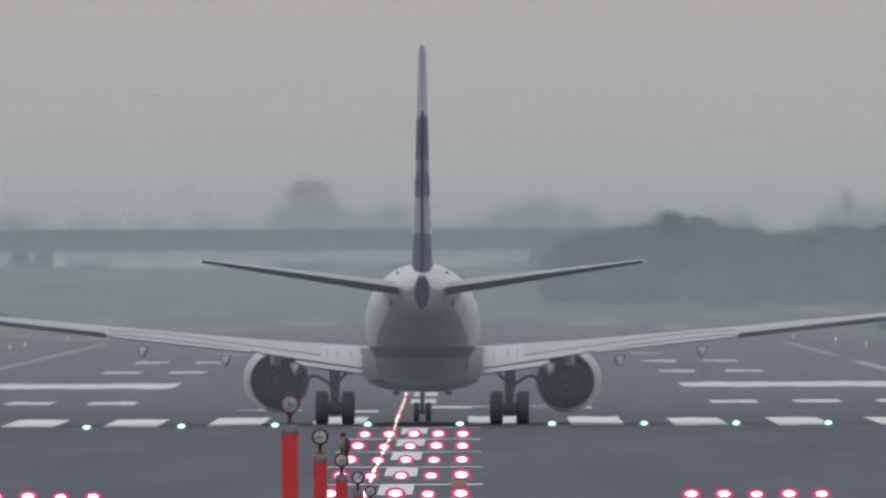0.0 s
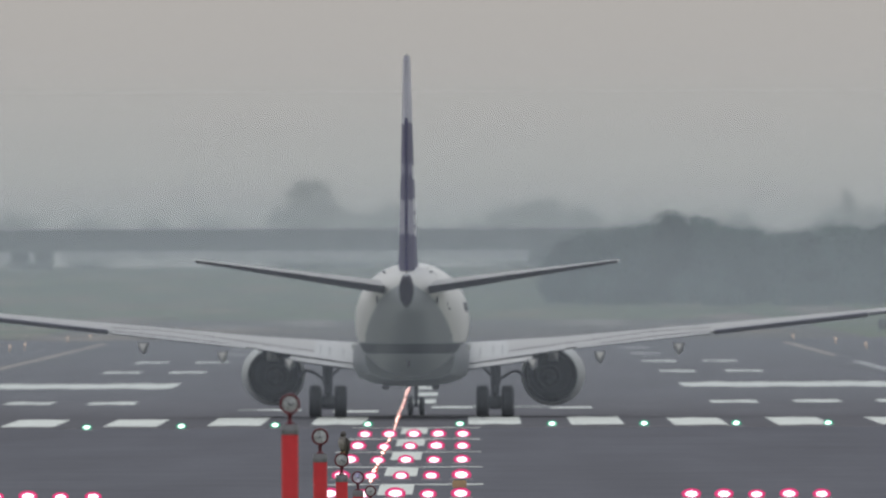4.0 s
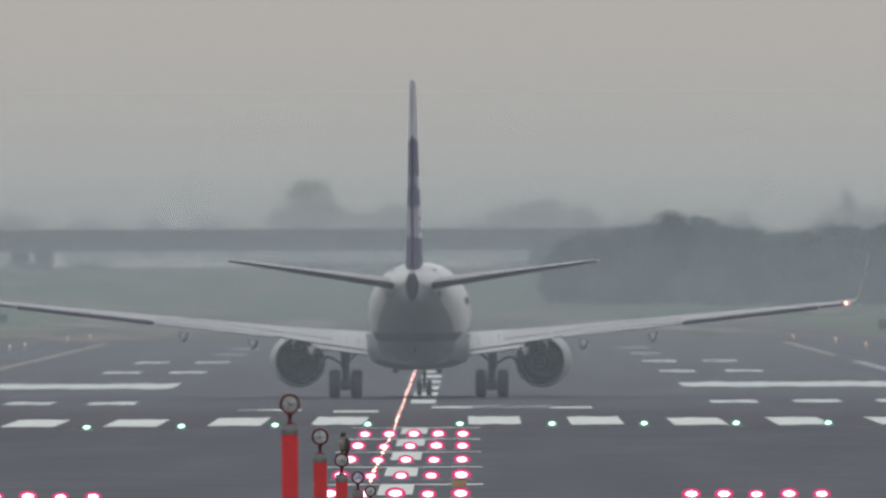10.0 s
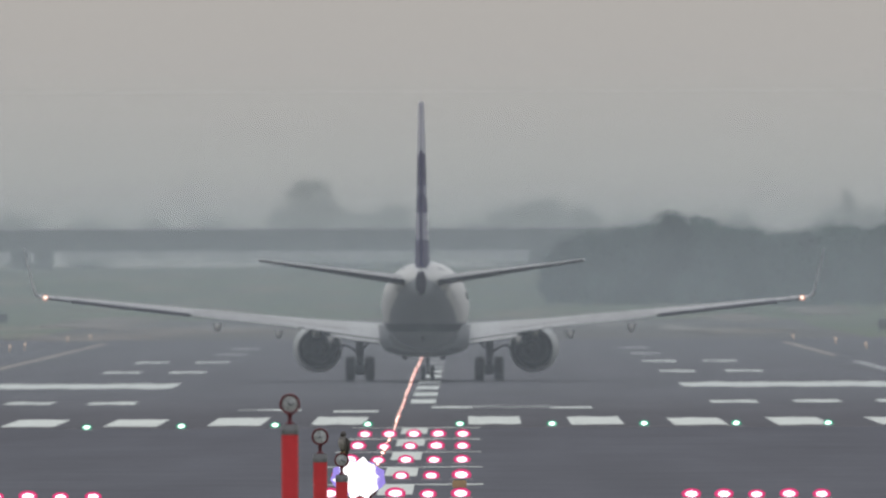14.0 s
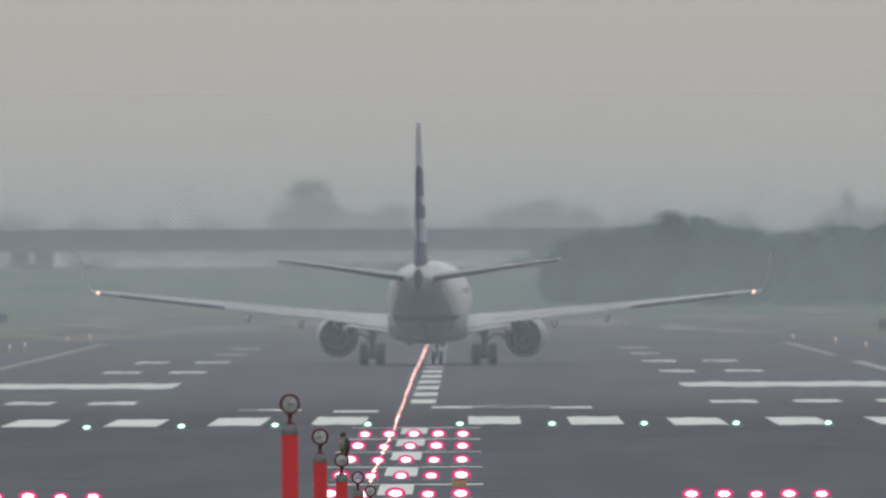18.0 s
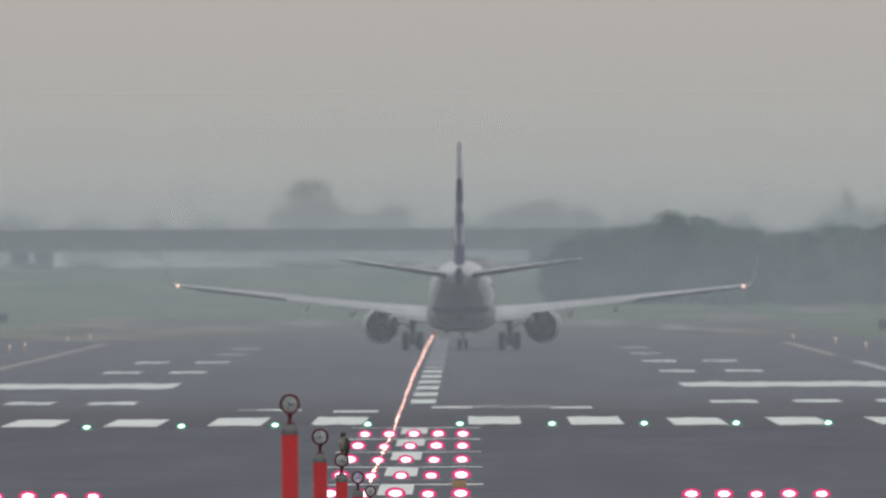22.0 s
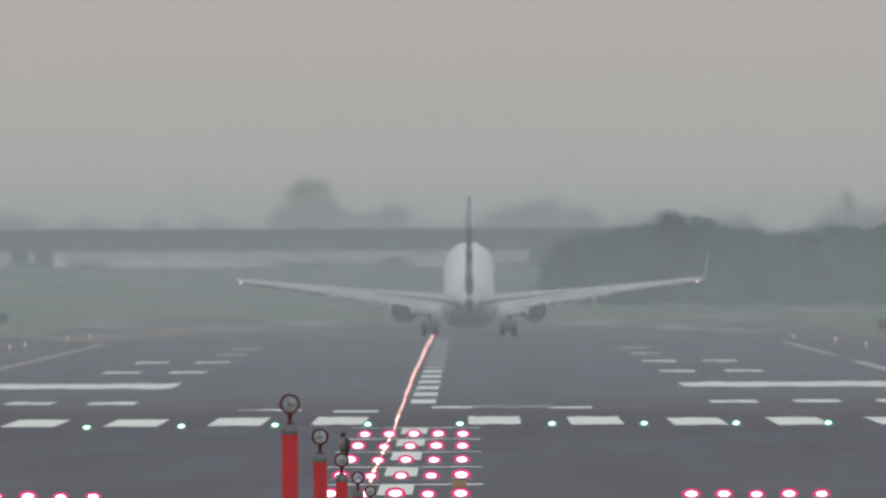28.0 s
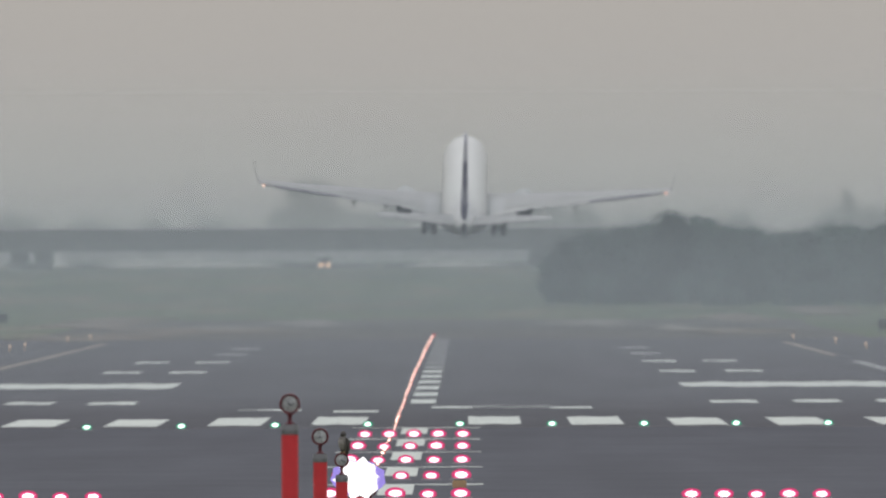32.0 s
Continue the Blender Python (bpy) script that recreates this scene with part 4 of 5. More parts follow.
        part("fan_disc", round_duct([(6.0, 0.02), (6.0, 0.905)], 24), M_ENGINESHADE, eng)
        part("core_cowl", round_duct([(5.9, 0.66), (4.6, 0.60), (3.4, 0.44), (3.0, 0.38), (3.01, 0.35), (3.6, 0.36)], 30), M_ENGINESHADE, eng, "core cowl coloured near-black as in shade")
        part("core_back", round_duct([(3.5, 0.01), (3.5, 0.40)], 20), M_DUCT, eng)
        part("exhaust_plug", round_duct([(3.5, 0.24), (2.9, 0.17), (2.4, 0.02)], 20), M_ENGINESHADE, eng, "exhaust plug coloured near-black as in shade")
        rr = [[(ex - w, y, zb), (ex + w, y, zb), (ex + w, y, zt), (ex - w, y, zt)] for y, w, zb, zt in ((6.9, 0.05, 2.3, 2.5), (5.0, 0.15, 2.1, 2.58), (3.8, 0.17, 1.95, 2.45), (2.8, 0.13, 2.0, 2.4), (1.6, 0.05, 2.15, 2.35))]
        part("pylon", loft(rr), M_WHITE, eng, "white engine pylon")
        part("nacelle_strake", box(ex - s * 0.72 - 0.02, ex - s * 0.72 + 0.02, 5.6, 6.5, ez + 0.60, ez + 0.90), M_WHITE, eng)
        # main gear
        gx = s * 2.86
        gear = part("main_gear_strut", tube((gx, 0.05, 0.56), (gx, 0.25, 2.2), 0.135, 0.19, 16), M_STRUT, a, "grey main landing gear strut")
        part("axle", tube((gx - 0.62, 0, 0.56), (gx + 0.62, 0, 0.56), 0.07, n=12), M_STRUT, gear)
        part("brake_drum", turned([(-0.30, 0.05), (-0.28, 0.20), (-0.10, 0.25), (0.10, 0.25), (0.28, 0.20), (0.30, 0.05)], (gx, 0, 0.56), "x", 20, cap=True), M_DARK, gear)
        part("side_brace", tube((gx, 0.2, 1.35), (gx - s * 0.75, 0.2, 2.05), 0.055, n=10), M_STRUT, gear)
        part("torque_link", loft([[(gx - 0.05, -0.10, 0.62), (gx + 0.05, -0.10, 0.62), (gx + 0.05, -0.06, 0.62), (gx - 0.05, -0.06, 0.62)], [(gx - 0.04, -0.34, 0.88), (gx + 0.04, -0.34, 0.88), (gx + 0.04, -0.30, 0.88), (gx - 0.04, -0.30, 0.88)], [(gx - 0.05, -0.08, 1.15), (gx + 0.05, -0.08, 1.15), (gx + 0.05, -0.04, 1.15), (gx - 0.05, -0.04, 1.15)]]), M_STRUT, gear)
        pts = [(gx + s * 0.02, 0.15, 1.25), (gx + s * 0.28, 0.15, 1.42), (gx + s * 0.55, 0.15, 1.60), (gx + s * 0.80, 0.15, 1.62), (gx + s * 1.0, 0.15, 1.42)]
        bm = bmesh.new()
        for p, q in zip(pts, pts[1:]):
            tube(p, q, 0.055, n=8, bm=bm)
        part("gear_door_arm", bm, M_STRUT, gear, "bowed gear door arm")
        part("gear_door", box(gx + s * 0.16 - 0.03, gx + s * 0.16 + 0.03, -0.35, 0.5, 1.15, 2.1, bevel=0.02), M_DARK, gear)
        part("brake_line", tube((gx + 0.12, -0.05, 0.7), (gx + 0.14, 0.0, 1.9), 0.018, n=6), M_DARK, gear)
        for o in (-0.43, 0.43):
            tyre = turned([(-0.20, 0.30), (-0.215, 0.40), (-0.20, 0.50), (-0.14, 0.555), (0.0, 0.565), (0.14, 0.555), (0.20, 0.50), (0.215, 0.40), (0.20, 0.30)], (gx + o, 0, 0.565), "x", 32)
            wheel = part("main_wheel", tyre, M_TYRE, a, "black rubber main wheel")
            part("rim", turned([(-0.17, 0.02), (-0.15, 0.24), (-0.19, 0.30), (0.19, 0.30), (0.15, 0.24), (0.17, 0.02)], (gx + o, 0, 0.565), "x", 24), M_STRUT, wheel)
    # nose gear
    gear = part("nose_gear_strut", tube((0, 15.6, 0.35), (0, 15.75, 1.8), 0.065, 0.10, 12), M_STRUT, a, "grey nose gear strut")
    part("axle", tube((-0.3, 15.6, 0.345), (0.3, 15.6, 0.345), 0.045, n=10), M_STRUT, gear)
    part("drag_brace", tube((0, 15.7, 0.95), (0, 16.9, 1.6), 0.04, n=8), M_STRUT, gear)
    for s in (-1, 1):
        part("nose_gear_door", box(s * 0.42 - 0.02, s * 0.42 + 0.02, 15.0, 16.8, 0.95, 1.5, bevel=0.015), M_WHITE, gear, "white nose gear door")
        tyre = turned([(-0.09, 0.18), (-0.10, 0.25), (-0.08, 0.32), (0.0, 0.345), (0.08, 0.32), (0.10, 0.25), (0.09, 0.18)], (s * 0.20, 15.6, 0.345), "x", 26)
        wheel = part("nose_wheel", tyre, M_TYRE, a, "black rubber nose wheel")
        part("rim", turned([(-0.08, 0.02), (-0.07, 0.18), (0.07, 0.18), (0.08, 0.02)], (s * 0.20, 15.6, 0.345), "x", 18), M_STRUT, wheel)
    return a


# ---- trees, far road bridge, small airfield things ----
def build_tree(x, y, height, width, kind, label, mat, seed, leaves=1500, base=0.15, leaf=0.32):
    """A tapered trunk with limbs and a crown of leaf clumps; kind is 'round', 'dome', 'cone' or 'bush'."""
    rnd = random.Random(seed)
    e = holder("tree" if kind != "bush" else "bush", pose(x, y, ground_z(y) - 0.05), label, "tree" if kind != "bush" else "bush", "trees at the field's far edge")
    bm = bmesh.new()
    tube((0, 0, 0), (0.1, 0, height * 0.45), height * 0.028, height * 0.018, 8, bm)
    tube((0.1, 0, height * 0.45), (0.0, 0.1, height * 0.9), height * 0.018, height * 0.004, 8, bm)
    for i in range(9):
        h = height * (0.2 + 0.07 * i)
        ang = i * 2.4
        r = width * 0.36 * (1 - 0.07 * i)
        tube((0.05, 0, h), (r * math.cos(ang), r * math.sin(ang), h + height * 0.12), height * 0.010, height * 0.003, 6, bm)
    part("trunk", bm, M_BARK, e)
    # lumps of the crown
    lumps = []
    count = 30 if kind == "bush" else 60
    for i in range(count):
        h = base + (0.95 - base) * (i + rnd.random()) / count
        if kind == "cone":
            rad = 0.5 * width * (1.02 - h) ** 0.8
        elif kind in ("bush", "dome"):
            rad = 0.5 * width * math.sqrt(max(0.0, 1 - (h * 0.98) ** 2.6))
        else:
            u = (h - 0.5) / 0.48
            rad = 0.5 * width * math.sqrt(max(0.05, 1 - u * u * 0.9))
        ang = i * 2.4 + rnd.uniform(-0.3, 0.3)
        q = rad * rnd.uniform(0.45 if kind == "bush" else 0.15, 0.85)
        lumps.append((q * math.cos(ang), q * math.sin(ang), h * height, rnd.uniform(0.11, 0.20) * (0.6 * width + 0.4 * height) * (1.1 * (1.12 - h) if kind == "cone" else 0.95 if kind == "dome" else 1)))
    vs, fs = [], []
    for i in range(leaves):
        lx, ly, lz, lr = rnd.choice(lumps)
        d = Vector((rnd.gauss(0, 1), rnd.gauss(0, 1), rnd.gauss(0, 1))).normalized() * lr * min(1.75, abs(rnd.gauss(0.0, 0.72)))
        c = Vector((lx, ly, max(0.1, lz + d.z * 0.8))) + Vector((d.x, d.y, 0))
        face = (d.normalized() * 0.7 + Vector((rnd.gauss(0, 0.3), rnd.gauss(0, 0.3), 0.6 + rnd.gauss(0, 0.3)))).normalized()
        u = face.orthogonal().normalized()
        w = face.cross(u) * leaf * rnd.uniform(0.7, 1.4)
        u = u * leaf * rnd.uniform(0.7, 1.4)
        k = len(vs)
        vs += [c - u * 0.7, c + w * 0.5, c + u * 0.7, c - w * 0.5]
        fs.append((k, k + 1, k + 2, k + 3))
    me = bpy.data.meshes.new("crown")
    me.from_pydata(vs, [], fs)
    me.materials.append(mat)
    crown = new("crown", me)
    crown.parent = e
    return e


def build_patch(x0, x1, y0, y1, mat, seed):
    """An uneven patch of dry ground that lies on the field and follows it."""
    rnd = random.Random(seed)
    bm = bmesh.new()
    rows = []
    n, k = 14, 10
    for i in range(n + 1):
        u = i / n
        y = y0 + (y1 - y0) * u
        half = 0.5 * (x1 - x0) * (1 - abs(2 * u - 1) ** 2.2) ** 0.5 * rnd.uniform(0.35, 1.15)
        mid = 0.5 * (x0 + x1) + rnd.uniform(-0.22, 0.22) * (x1 - x0)
        rows.append([bm.verts.new((mid + half * (2 * c / k - 1), y + rnd.uniform(-2, 2), ground_z(y) + 0.034 + 0.004 * seed)) for c in range(k + 1)])
    for a, b in zip(rows, rows[1:]):
        for c in range(k):
            bm.faces.new((a[c], a[c + 1], b[c + 1], b[c]))
    low = bmesh.ops.extrude_face_region(bm, geom=bm.faces[:])
    bmesh.ops.translate(bm, vec=(0, 0, -0.3), verts=[v for v in low["geom"] if isinstance(v, bmesh.types.BMVert)])
    tagged(part("dry_patch", bm, mat, smooth=False), "uneven patch of dry tan ground beside the runway", "ground", kind="structure")


def build_background():
    # haze in thin sheets, each scattering a little daylight
    for y, thick, colour, low, high, least in ((965, 0.16, (0.73, 0.80, 0.84), 4, 17, 0.0), (1062, 0.105, (0.70, 0.775, 0.795), 4, 16, 0.0), (1425, 0.15, (0.66, 0.74, 0.745), 4, 13, 0.0), (2110, 0.25, (0.61, 0.695, 0.70), 4, 13, 0.0),
                                               (2700, 0.19, (0.53, 0.62, 0.66), 4, 14, 0.0), (3400, 0.24, (0.55, 0.63, 0.66), 5, 15, 0.0), (4380, 0.63, (0.985, 0.995, 0.95), 9, 45, 0.0)):
        m = veil("mist", colour, thick, ground_z(y), low, high, least)
        ob = part("haze_layer", loft([[(-160, y, ground_z(y) + 0.05), (160, y, ground_z(y) + 0.05)], [(-160, y, 90), (160, y, 90)]], cap=False, ring=False), m, smooth=False)
        tagged(ob, "thin pale veil of mist over the airfield", "mist", kind="structure")
    # right-hand hedgerow wood
    seeds = 10
    for x, y, high, wide in ((10.6, 3060, 4.4, 4.6), (12.3, 3060, 6.0, 6.4), (14.7, 3040, 6.8, 6.8), (17.6, 3050, 7.1, 6.9), (19.6, 3010, 7.7, 6.0), (21.9, 3000, 8.8, 6.4), (24.7, 3005, 8.4, 5.6), (26.0, 3040, 7.0, 6.0), (28.8, 3045, 6.9, 6.4), (34.6, 3050, 6.6, 6.4), (39.8, 3050, 6.9, 6.6), (27.3, 3030, 7.3, 6.8), (30.3, 3050, 6.9, 6.9), (33.0, 3040, 6.5, 6.8), (36.0, 3060, 6.8, 6.9), (38.1, 3020, 7.4, 6.8), (41.2, 3040, 7.2, 6.8), (43.8, 3030, 7.6, 7.6), (47.2, 3030, 7.4, 8.3)):
        build_tree(x, y, high, wide, "round", "dense dark green broadleaf tree in a misty row", M_LEAF, seeds, 13000, 0.03, 0.19)
        seeds += 1
    rnd = random.Random(77)
    for i in range(20):
        x = 10.2 + 1.95 * i + rnd.uniform(-0.7, 0.7)
        y = rnd.choice((2900, 2930, 2960, 2985))
        build_tree(x, y, rnd.uniform(1.4, 3.9), rnd.uniform(3.0, 5.6), "bush", "low dense green hedge bush in mist", M_LEAF, 60 + i, 3400, 0.02, 0.14)
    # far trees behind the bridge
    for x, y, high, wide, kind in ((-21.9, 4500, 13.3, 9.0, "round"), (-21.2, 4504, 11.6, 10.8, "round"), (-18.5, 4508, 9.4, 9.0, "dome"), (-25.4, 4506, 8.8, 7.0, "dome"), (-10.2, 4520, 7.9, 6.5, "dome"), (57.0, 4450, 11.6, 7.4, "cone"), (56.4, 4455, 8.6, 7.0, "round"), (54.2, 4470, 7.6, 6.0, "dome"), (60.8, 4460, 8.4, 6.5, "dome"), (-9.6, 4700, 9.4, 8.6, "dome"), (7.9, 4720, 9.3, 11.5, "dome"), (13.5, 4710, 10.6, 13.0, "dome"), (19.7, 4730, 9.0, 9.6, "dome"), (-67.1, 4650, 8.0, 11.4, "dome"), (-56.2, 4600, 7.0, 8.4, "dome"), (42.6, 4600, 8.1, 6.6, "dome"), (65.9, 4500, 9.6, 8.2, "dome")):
        build_tree(x, y, high, wide, kind, "tall hazy grey-green tree beyond the fields", M_HAZELEAF, seeds, 15000, 0.10, 0.24)
        seeds += 1
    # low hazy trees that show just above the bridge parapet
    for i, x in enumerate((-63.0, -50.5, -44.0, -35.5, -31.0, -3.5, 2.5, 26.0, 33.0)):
        build_tree(x, 4430 + 12 * (i % 3), 5.6 + 0.5 * ((i * 5) % 4), 8.5 + 1.2 * (i % 3), "dome", "low hazy tree behind the far road bridge", M_HAZELEAF, 300 + i, 7000, 0.3, 0.24)
    # long low road bridge
    e = holder("road_bridge", pose(0, 4200, 0), "long low grey concrete road bridge in haze", "bridge")
    part("deck", box(-75, 24, -4, 4, 6.5, 8.3), M_BRIDGE, e)
    for yy in (-4.1, 4.1):
        part("parapet", box(-75, 24, yy - 0.15, yy + 0.15, 8.3, 9.5), M_BRIDGE, e)
    for x in (-67.5, -60.1, -56.7, 11.1, 22.0):
        part("pier", box(x - 1.2, x + 1.2, -3, 3, 3.6, 6.5, bevel=0.15), M_BRIDGE, e)
    part("embankment", loft([[(-75, -6, 3.9), (-75, 0, 6.4), (-75, 6, 3.9)], [(-64, -6, 3.9), (-64, 0, 6.4), (-64, 6, 3.9)]]), M_GRASS, e)
    # flat-roofed building above the deck line
    b = holder("flat_roofed_building", pose(-15.05, 4430, ground_z(4430)), "low flat-roofed grey building beyond the fields", "building")
    w = 3.24
    part("wall", box(-w, w, -5, 5, 0, 7.45), M_BRIDGE, b)
    part("roof", box(-w - 0.2, w + 0.2, -5.2, 5.2, 7.45, 7.95), M_ROOF, b)
    for i in range(3):
        part("window", box(-w + 0.8 + i * 2.0, -w + 2.0 + i * 2.0, -5.03, -4.98, 4.6, 5.8), M_GLASS, b)
    # slender lattice mast
    m = holder("lattice_mast", pose(-41.3, 4700, 3.9), "slender hazy lattice mast", "mast")
    for sx in (-1, 1):
        part("leg", tube((sx * 0.7, 0, 0), (sx * 0.08, 0, 15.5), 0.06, 0.04, 6), M_STRUT, m)
    for i in range(10):
        h = 0.8 + 1.45 * i
        wd = 0.7 - 0.04 * h
        part("brace", tube((-wd, 0, h), (wd * 0.9, 0, h + 1.3), 0.04, n=5), M_STRUT, m)
    # taxiway concrete and dry verges beside the runway
    for x0, x1, y0, y1, mat, nm, lab in ((-60, -31, 1500, 1530, M_CONCRETE, "taxiway_slab", "pale concrete taxiway joining the runway"), (31, 60, 1900, 1960, M_CONCRETE, "taxiway_slab", "pale concrete taxiway joining the runway")):
        rr = [[(x0, y, ground_z(y) + 0.034), (x1, y, ground_z(y) + 0.034), (x1, y, ground_z(y) - 0.3), (x0, y, ground_z(y) - 0.3)] for y in (y0, (y0 + y1) / 2, y1)]
        tagged(part(nm, loft(rr), mat, smooth=False), lab, "pavement", kind="structure")
    # dry and worn patches beyond the crest of the runway and along its verges
    for x0, x1, y0, y1, mat, seed in ((-29.0, -11.0, 2290, 2520, M_TAN, 1), (-31.0, -19.5, 2010, 2330, M_TAN, 2), (-15.5, -8.2, 2500, 2640, M_PALEGROUND, 3), (-22.0, -14.0, 2440, 2530, M_PALEGROUND, 4),
                                      (8.2, 16.2, 2490, 2630, M_PALEGROUND, 5), (16.5, 20.0, 2330, 2540, M_PALEGROUND, 6), (17.5, 26.5, 2260, 2430, M_TAN, 7), (31.0, 38.0, 2700, 2880, M_TAN, 8), (22.0, 29.0, 2560, 2740, M_TAN, 9), (-40, -27, 1780, 1960, M_TAN, 10), (-34, -24, 2480, 2700, M_TAN, 11)):
        build_patch(x0, x1, y0, y1, mat, seed)
    # dark marker boards in the grass at both sides
    for x, y in ((-37.4, 2560), (32.7, 2280)):
        b = holder("marker_board", pose(x, y, ground_z(y)), "small dark airfield marker board on legs", "sign", "marker boards")
        part("board", box(-0.4, 0.4, -0.06, 0.06, 0.25, 1.0, bevel=0.02), M_SIGN, b)
        for sx in (-0.35, 0.35):
            part("leg", tube((sx, 0, 0), (sx, 0, 0.3), 0.03, n=8), M_STRUT, b)
    # yellow can by the approach lights
    b = holder("marker_can", pose(1.50, 724, Z_RUN), "small yellow marker box on the asphalt", "marker")
    part("body", box(-0.165, 0.165, -0.10, 0.10, 0.0, 0.18, bevel=0.02), M_YELLOW, b)
    part("cap", box(-0.12, 0.12, -0.08, 0.08, 0.18, 0.20, bevel=0.008), M_STRUT, b)


def build_car():
    c = holder("service_car", pose(-16.7, 3900, ground_z(3900)), "small reddish service car with lit headlamps", "car")
    part("body", loft([[(-0.85, y, z0), (0.85, y, z0), (0.88, y, (z0 + z1) / 2), (0.8, y, z1), (-0.8, y, z1), (-0.88, y, (z0 + z1) / 2)] for y, z0, z1 in ((-2.1, 0.35, 0.75), (-1.9, 0.3, 0.95), (0, 0.3, 1.0), (1.9, 0.3, 1.0), (2.1, 0.4, 0.8))]), M_CAR, c)
    part("cabin", loft([[(-w, y, z0), (w, y, z0), (w * 0.86, y, z1), (-w * 0.86, y, z1)] for y, w, z0, z1 in ((-1.0, 0.8, 0.95, 1.0), (-0.4, 0.8, 0.97, 1.5), (1.2, 0.8, 0.97, 1.52), (1.8, 0.8, 0.95, 1.05))]), M_GLASS, c)
    for sx in (-1, 1):
        part("headlamp", turned([(-0.06, 0.02), (-0.05, 0.28), (0.02, 0.30)], (sx * 0.48, -2.1, 0.66), "y", 12, cap=True), M_CARLAMP, c, "glowing headlamp")
        for yy in (-1.35, 1.35):
            part("wheel", turned([(-0.1, 0.18), (-0.1, 0.28), (0.0, 0.31), (0.1, 0.28), (0.1, 0.18)], (sx * 0.78, yy, 0.31), "x", 16, cap=True), M_TYRE, c)
    return c


build_ground()
build_runway()
build_lights()
flashers = []
for i in range(5):
    mast, fl = build_mast(297.0 + 60.0 * i, 4.08 - 0.672 * i, 0.0, i == 3)
    if fl:
        flashers.append(fl)
bird = build_bird(417.0, 4.07 - 0.672 * 2 + 0.125)
airliner = build_airliner()
build_background()
car = build_car()


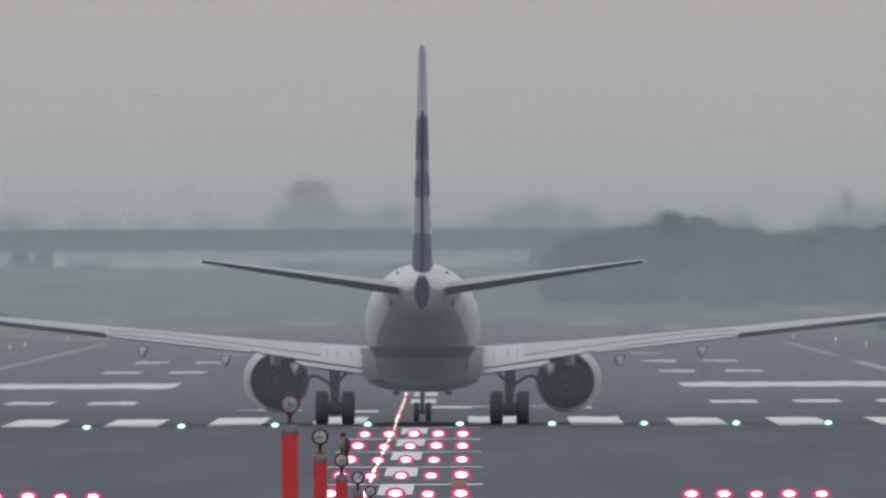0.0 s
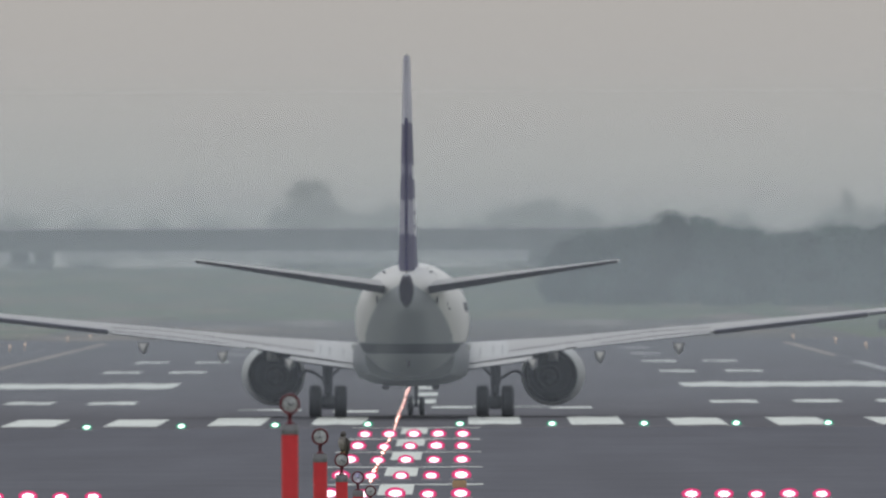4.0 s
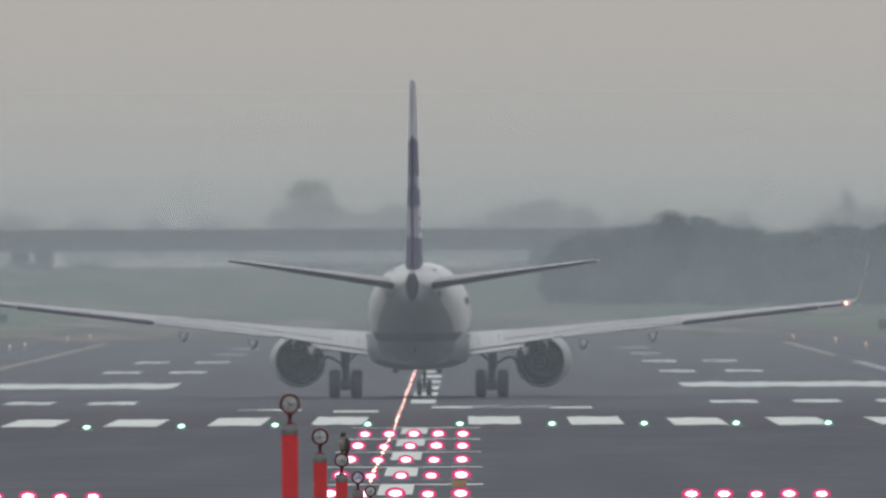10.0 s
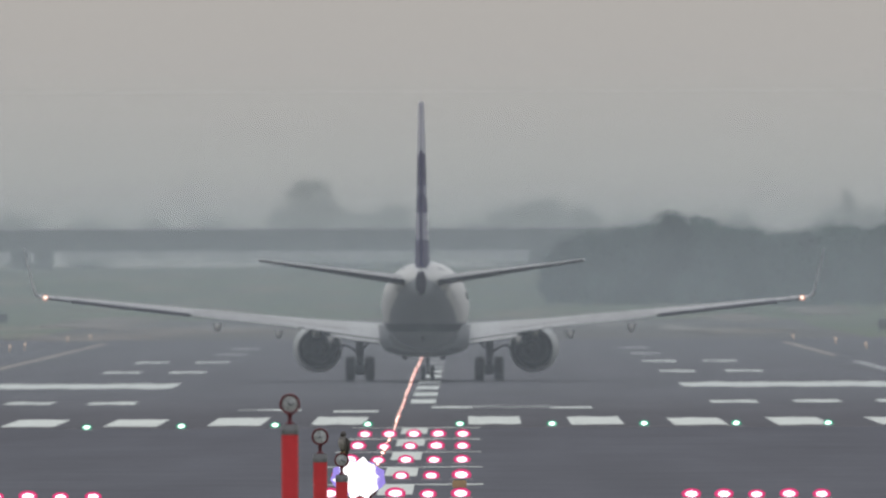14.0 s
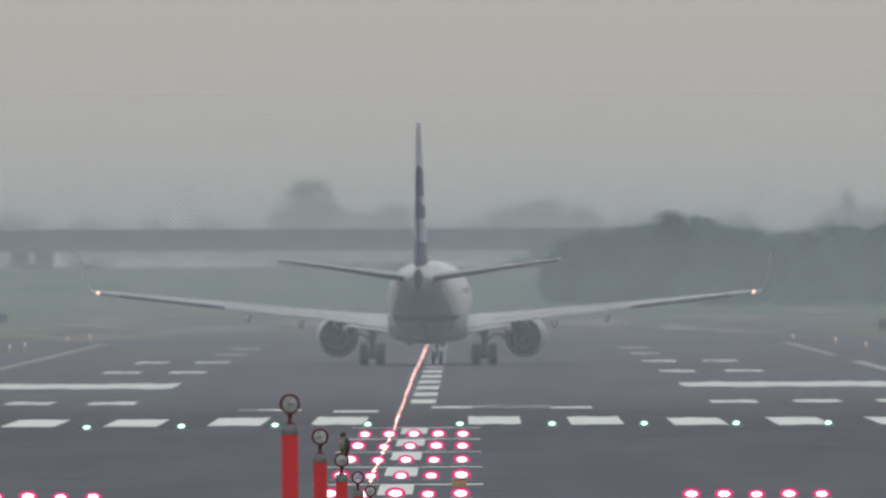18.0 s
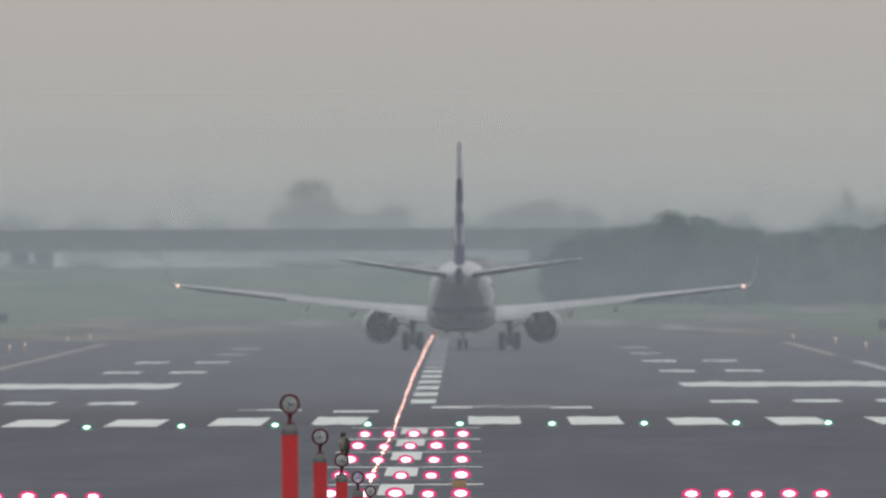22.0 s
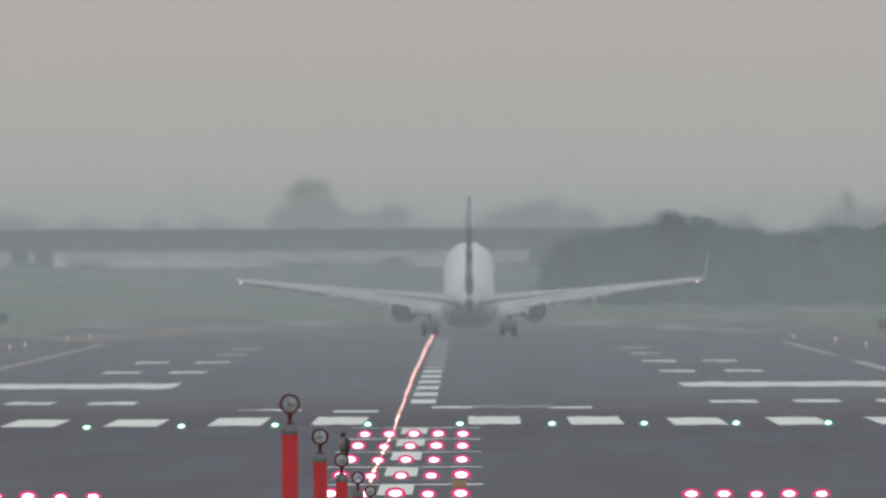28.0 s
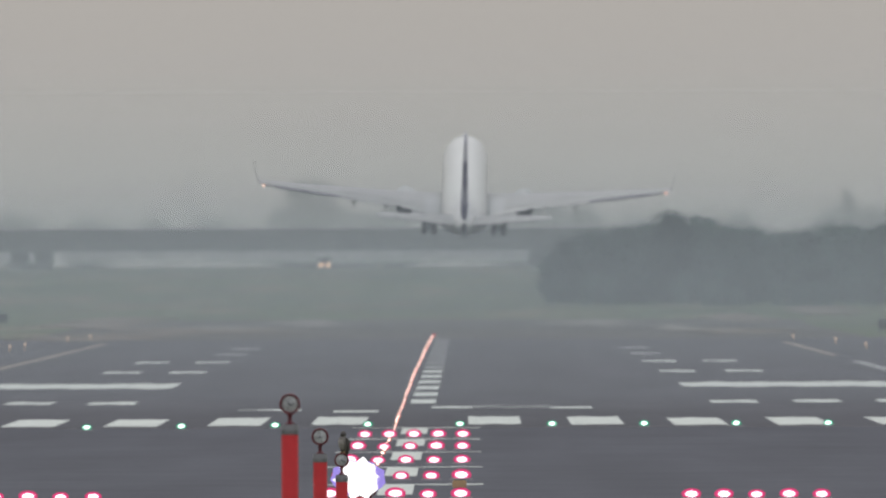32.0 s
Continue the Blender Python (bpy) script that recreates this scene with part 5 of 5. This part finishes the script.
def motions():
    walk(airliner, [
        (0.0, pose(0.20, 1000.6, 0.00, 0.00, 0.20, 0.07)),
        (1.0, pose(0.11, 1007.8, 0.00, 0.00, 0.20, -0.12)),
        (2.0, pose(-0.00, 1017.5, 0.00, 0.00, 0.20, -0.31)),
        (3.0, pose(-0.13, 1029.7, 0.00, 0.00, 0.20, -0.41)),
        (3.5, pose(-0.18, 1036.8, 0.00, 0.00, 0.20, -0.41)),
        (5.5, pose(-0.41, 1071.9, 0.00, 0.00, 0.20, -0.76)),
        (6.0, pose(-0.45, 1082.4, 0.00, 0.00, 0.20, -0.80)),
        (7.0, pose(-0.44, 1105.6, 0.00, 0.00, 0.20, -0.93)),
        (8.0, pose(-0.36, 1131.6, 0.00, 0.00, 0.20, -0.88)),
        (9.0, pose(-0.27, 1160.6, 0.00, 0.00, 0.20, -0.78)),
        (10.0, pose(-0.23, 1192.6, 0.00, 0.00, 0.20, -0.71)),
        (11.0, pose(-0.13, 1227.6, 0.00, 0.00, 0.20, -0.54)),
        (12.0, pose(-0.12, 1265.7, 0.00, 0.00, 0.20, -0.38)),
        (13.0, pose(-0.16, 1306.8, 0.00, 0.00, 0.20, -0.42)),
        (14.0, pose(-0.23, 1351.0, 0.00, 0.00, 0.20, -0.42)),
        (14.5, pose(-0.33, 1374.2, 0.00, 0.00, 0.20, -0.40)),
        (16.5, pose(-0.74, 1474.4, 0.00, 0.00, 0.11, -1.67)),
        (17.0, pose(-0.67, 1501.2, 0.00, 0.00, 0.12, -1.66)),
        (18.0, pose(-0.34, 1557.0, 0.00, 0.00, 0.11, -1.56)),
        (19.0, pose(0.08, 1615.4, 0.00, 0.00, 0.16, -1.19)),
        (20.0, pose(0.48, 1676.3, 0.00, 0.00, 0.27, -0.85)),
        (21.0, pose(0.86, 1739.4, 0.00, 0.00, 0.27, -0.59)),
        (22.0, pose(1.26, 1804.6, 0.00, 0.00, 0.24, -0.39)),
        (23.0, pose(1.62, 1871.6, 0.00, 0.00, 0.22, -0.11)),
        (23.5, pose(1.67, 1905.6, 0.00, 0.20, 0.20, -0.01)),
        (24.0, pose(1.75, 1940.0, 0.00, 0.60, 0.22, -0.00)),
        (25.0, pose(1.72, 2009.6, 0.00, 2.00, 0.26, -0.00)),
        (25.5, pose(1.75, 2044.7, -0.01, 3.00, 0.27, -0.00)),
        (27.5, pose(1.75, 2186.0, -0.24, 6.20, 0.20, -0.00)),
        (28.0, pose(1.75, 2221.2, -0.24, 6.60, 0.01, -0.00)),
        (28.5, pose(1.75, 2256.5, -0.24, 7.10, -0.17, -0.00)),
        (29.0, pose(1.71, 2292.3, -0.24, 7.40, -0.21, -0.00)),
        (29.5, pose(1.62, 2328.4, 0.23, 7.90, -0.07, -0.00)),
        (30.0, pose(1.51, 2364.9, 0.85, 8.40, 0.32, -0.00)),
        (30.5, pose(1.42, 2401.9, 1.87, 9.00, 0.80, -0.00)),
        (31.0, pose(1.32, 2439.2, 3.19, 9.80, 1.30, -0.00)),
        (31.5, pose(1.29, 2477.0, 5.21, 11.00, 1.35, -0.00)),
        (32.0, pose(1.33, 2515.1, 7.35, 12.20, 1.32, -0.00)),
    ])
    # the wings bend up as they take the weight
    for s, wing in wings:
        rows = []
        for t, lift in ((0.0, 0.0), (18.0, 0.0), (23.0, 0.5), (25.5, 1.3), (27.5, 2.6), (29.0, 3.6), (30.0, 4.1), (31.0, 4.7), (32.0, 4.1)):
            p = Matrix.Translation((s * 1.9, 0, 2.2))
            rows.append((t, p @ pose(0, 0, 0, 0, -s * lift, 0) @ p.inverted()))
        walk(wing, rows)
    # the glare star on the fourth mast faces forward at each flash, edge-on otherwise
    h = 4.07 - 0.672 * 3
    rows = [(0.0, pose(0, 0.30, h, 0, 0, 90.21))]
    for t in (12.5, 13.0, 13.5, 14.0, 31.5, 32.0):
        rows += [(t - 0.1, pose(0, 0.30, h, 0, 0, 90.21)), (t - 0.034, pose(0, 0.10, h, 0, 0, 35)), (t, pose(0, -0.09, h, 0, 0, 0))]
        if t < 32:
            rows += [(t + 0.034, pose(0, 0.10, h, 0, 0, 35)), (t + 0.1, pose(0, 0.30, h, 0, 0, 90.21))]
    for f in flashers:
        walk(f, rows)
    walk(car, [(t, pose(x, 3900, ground_z(3900), 0, 0, turn)) for t, x, turn in ((0.0, 24.9, -130), (20.0, 5.4, -130), (25.5, -3.7, -130), (27.5, -7.3, -130), (29.0, -9.8, -130), (31.0, -14.5, -115), (31.5, -15.6, -55), (32.0, -16.7, 0))])


motions()
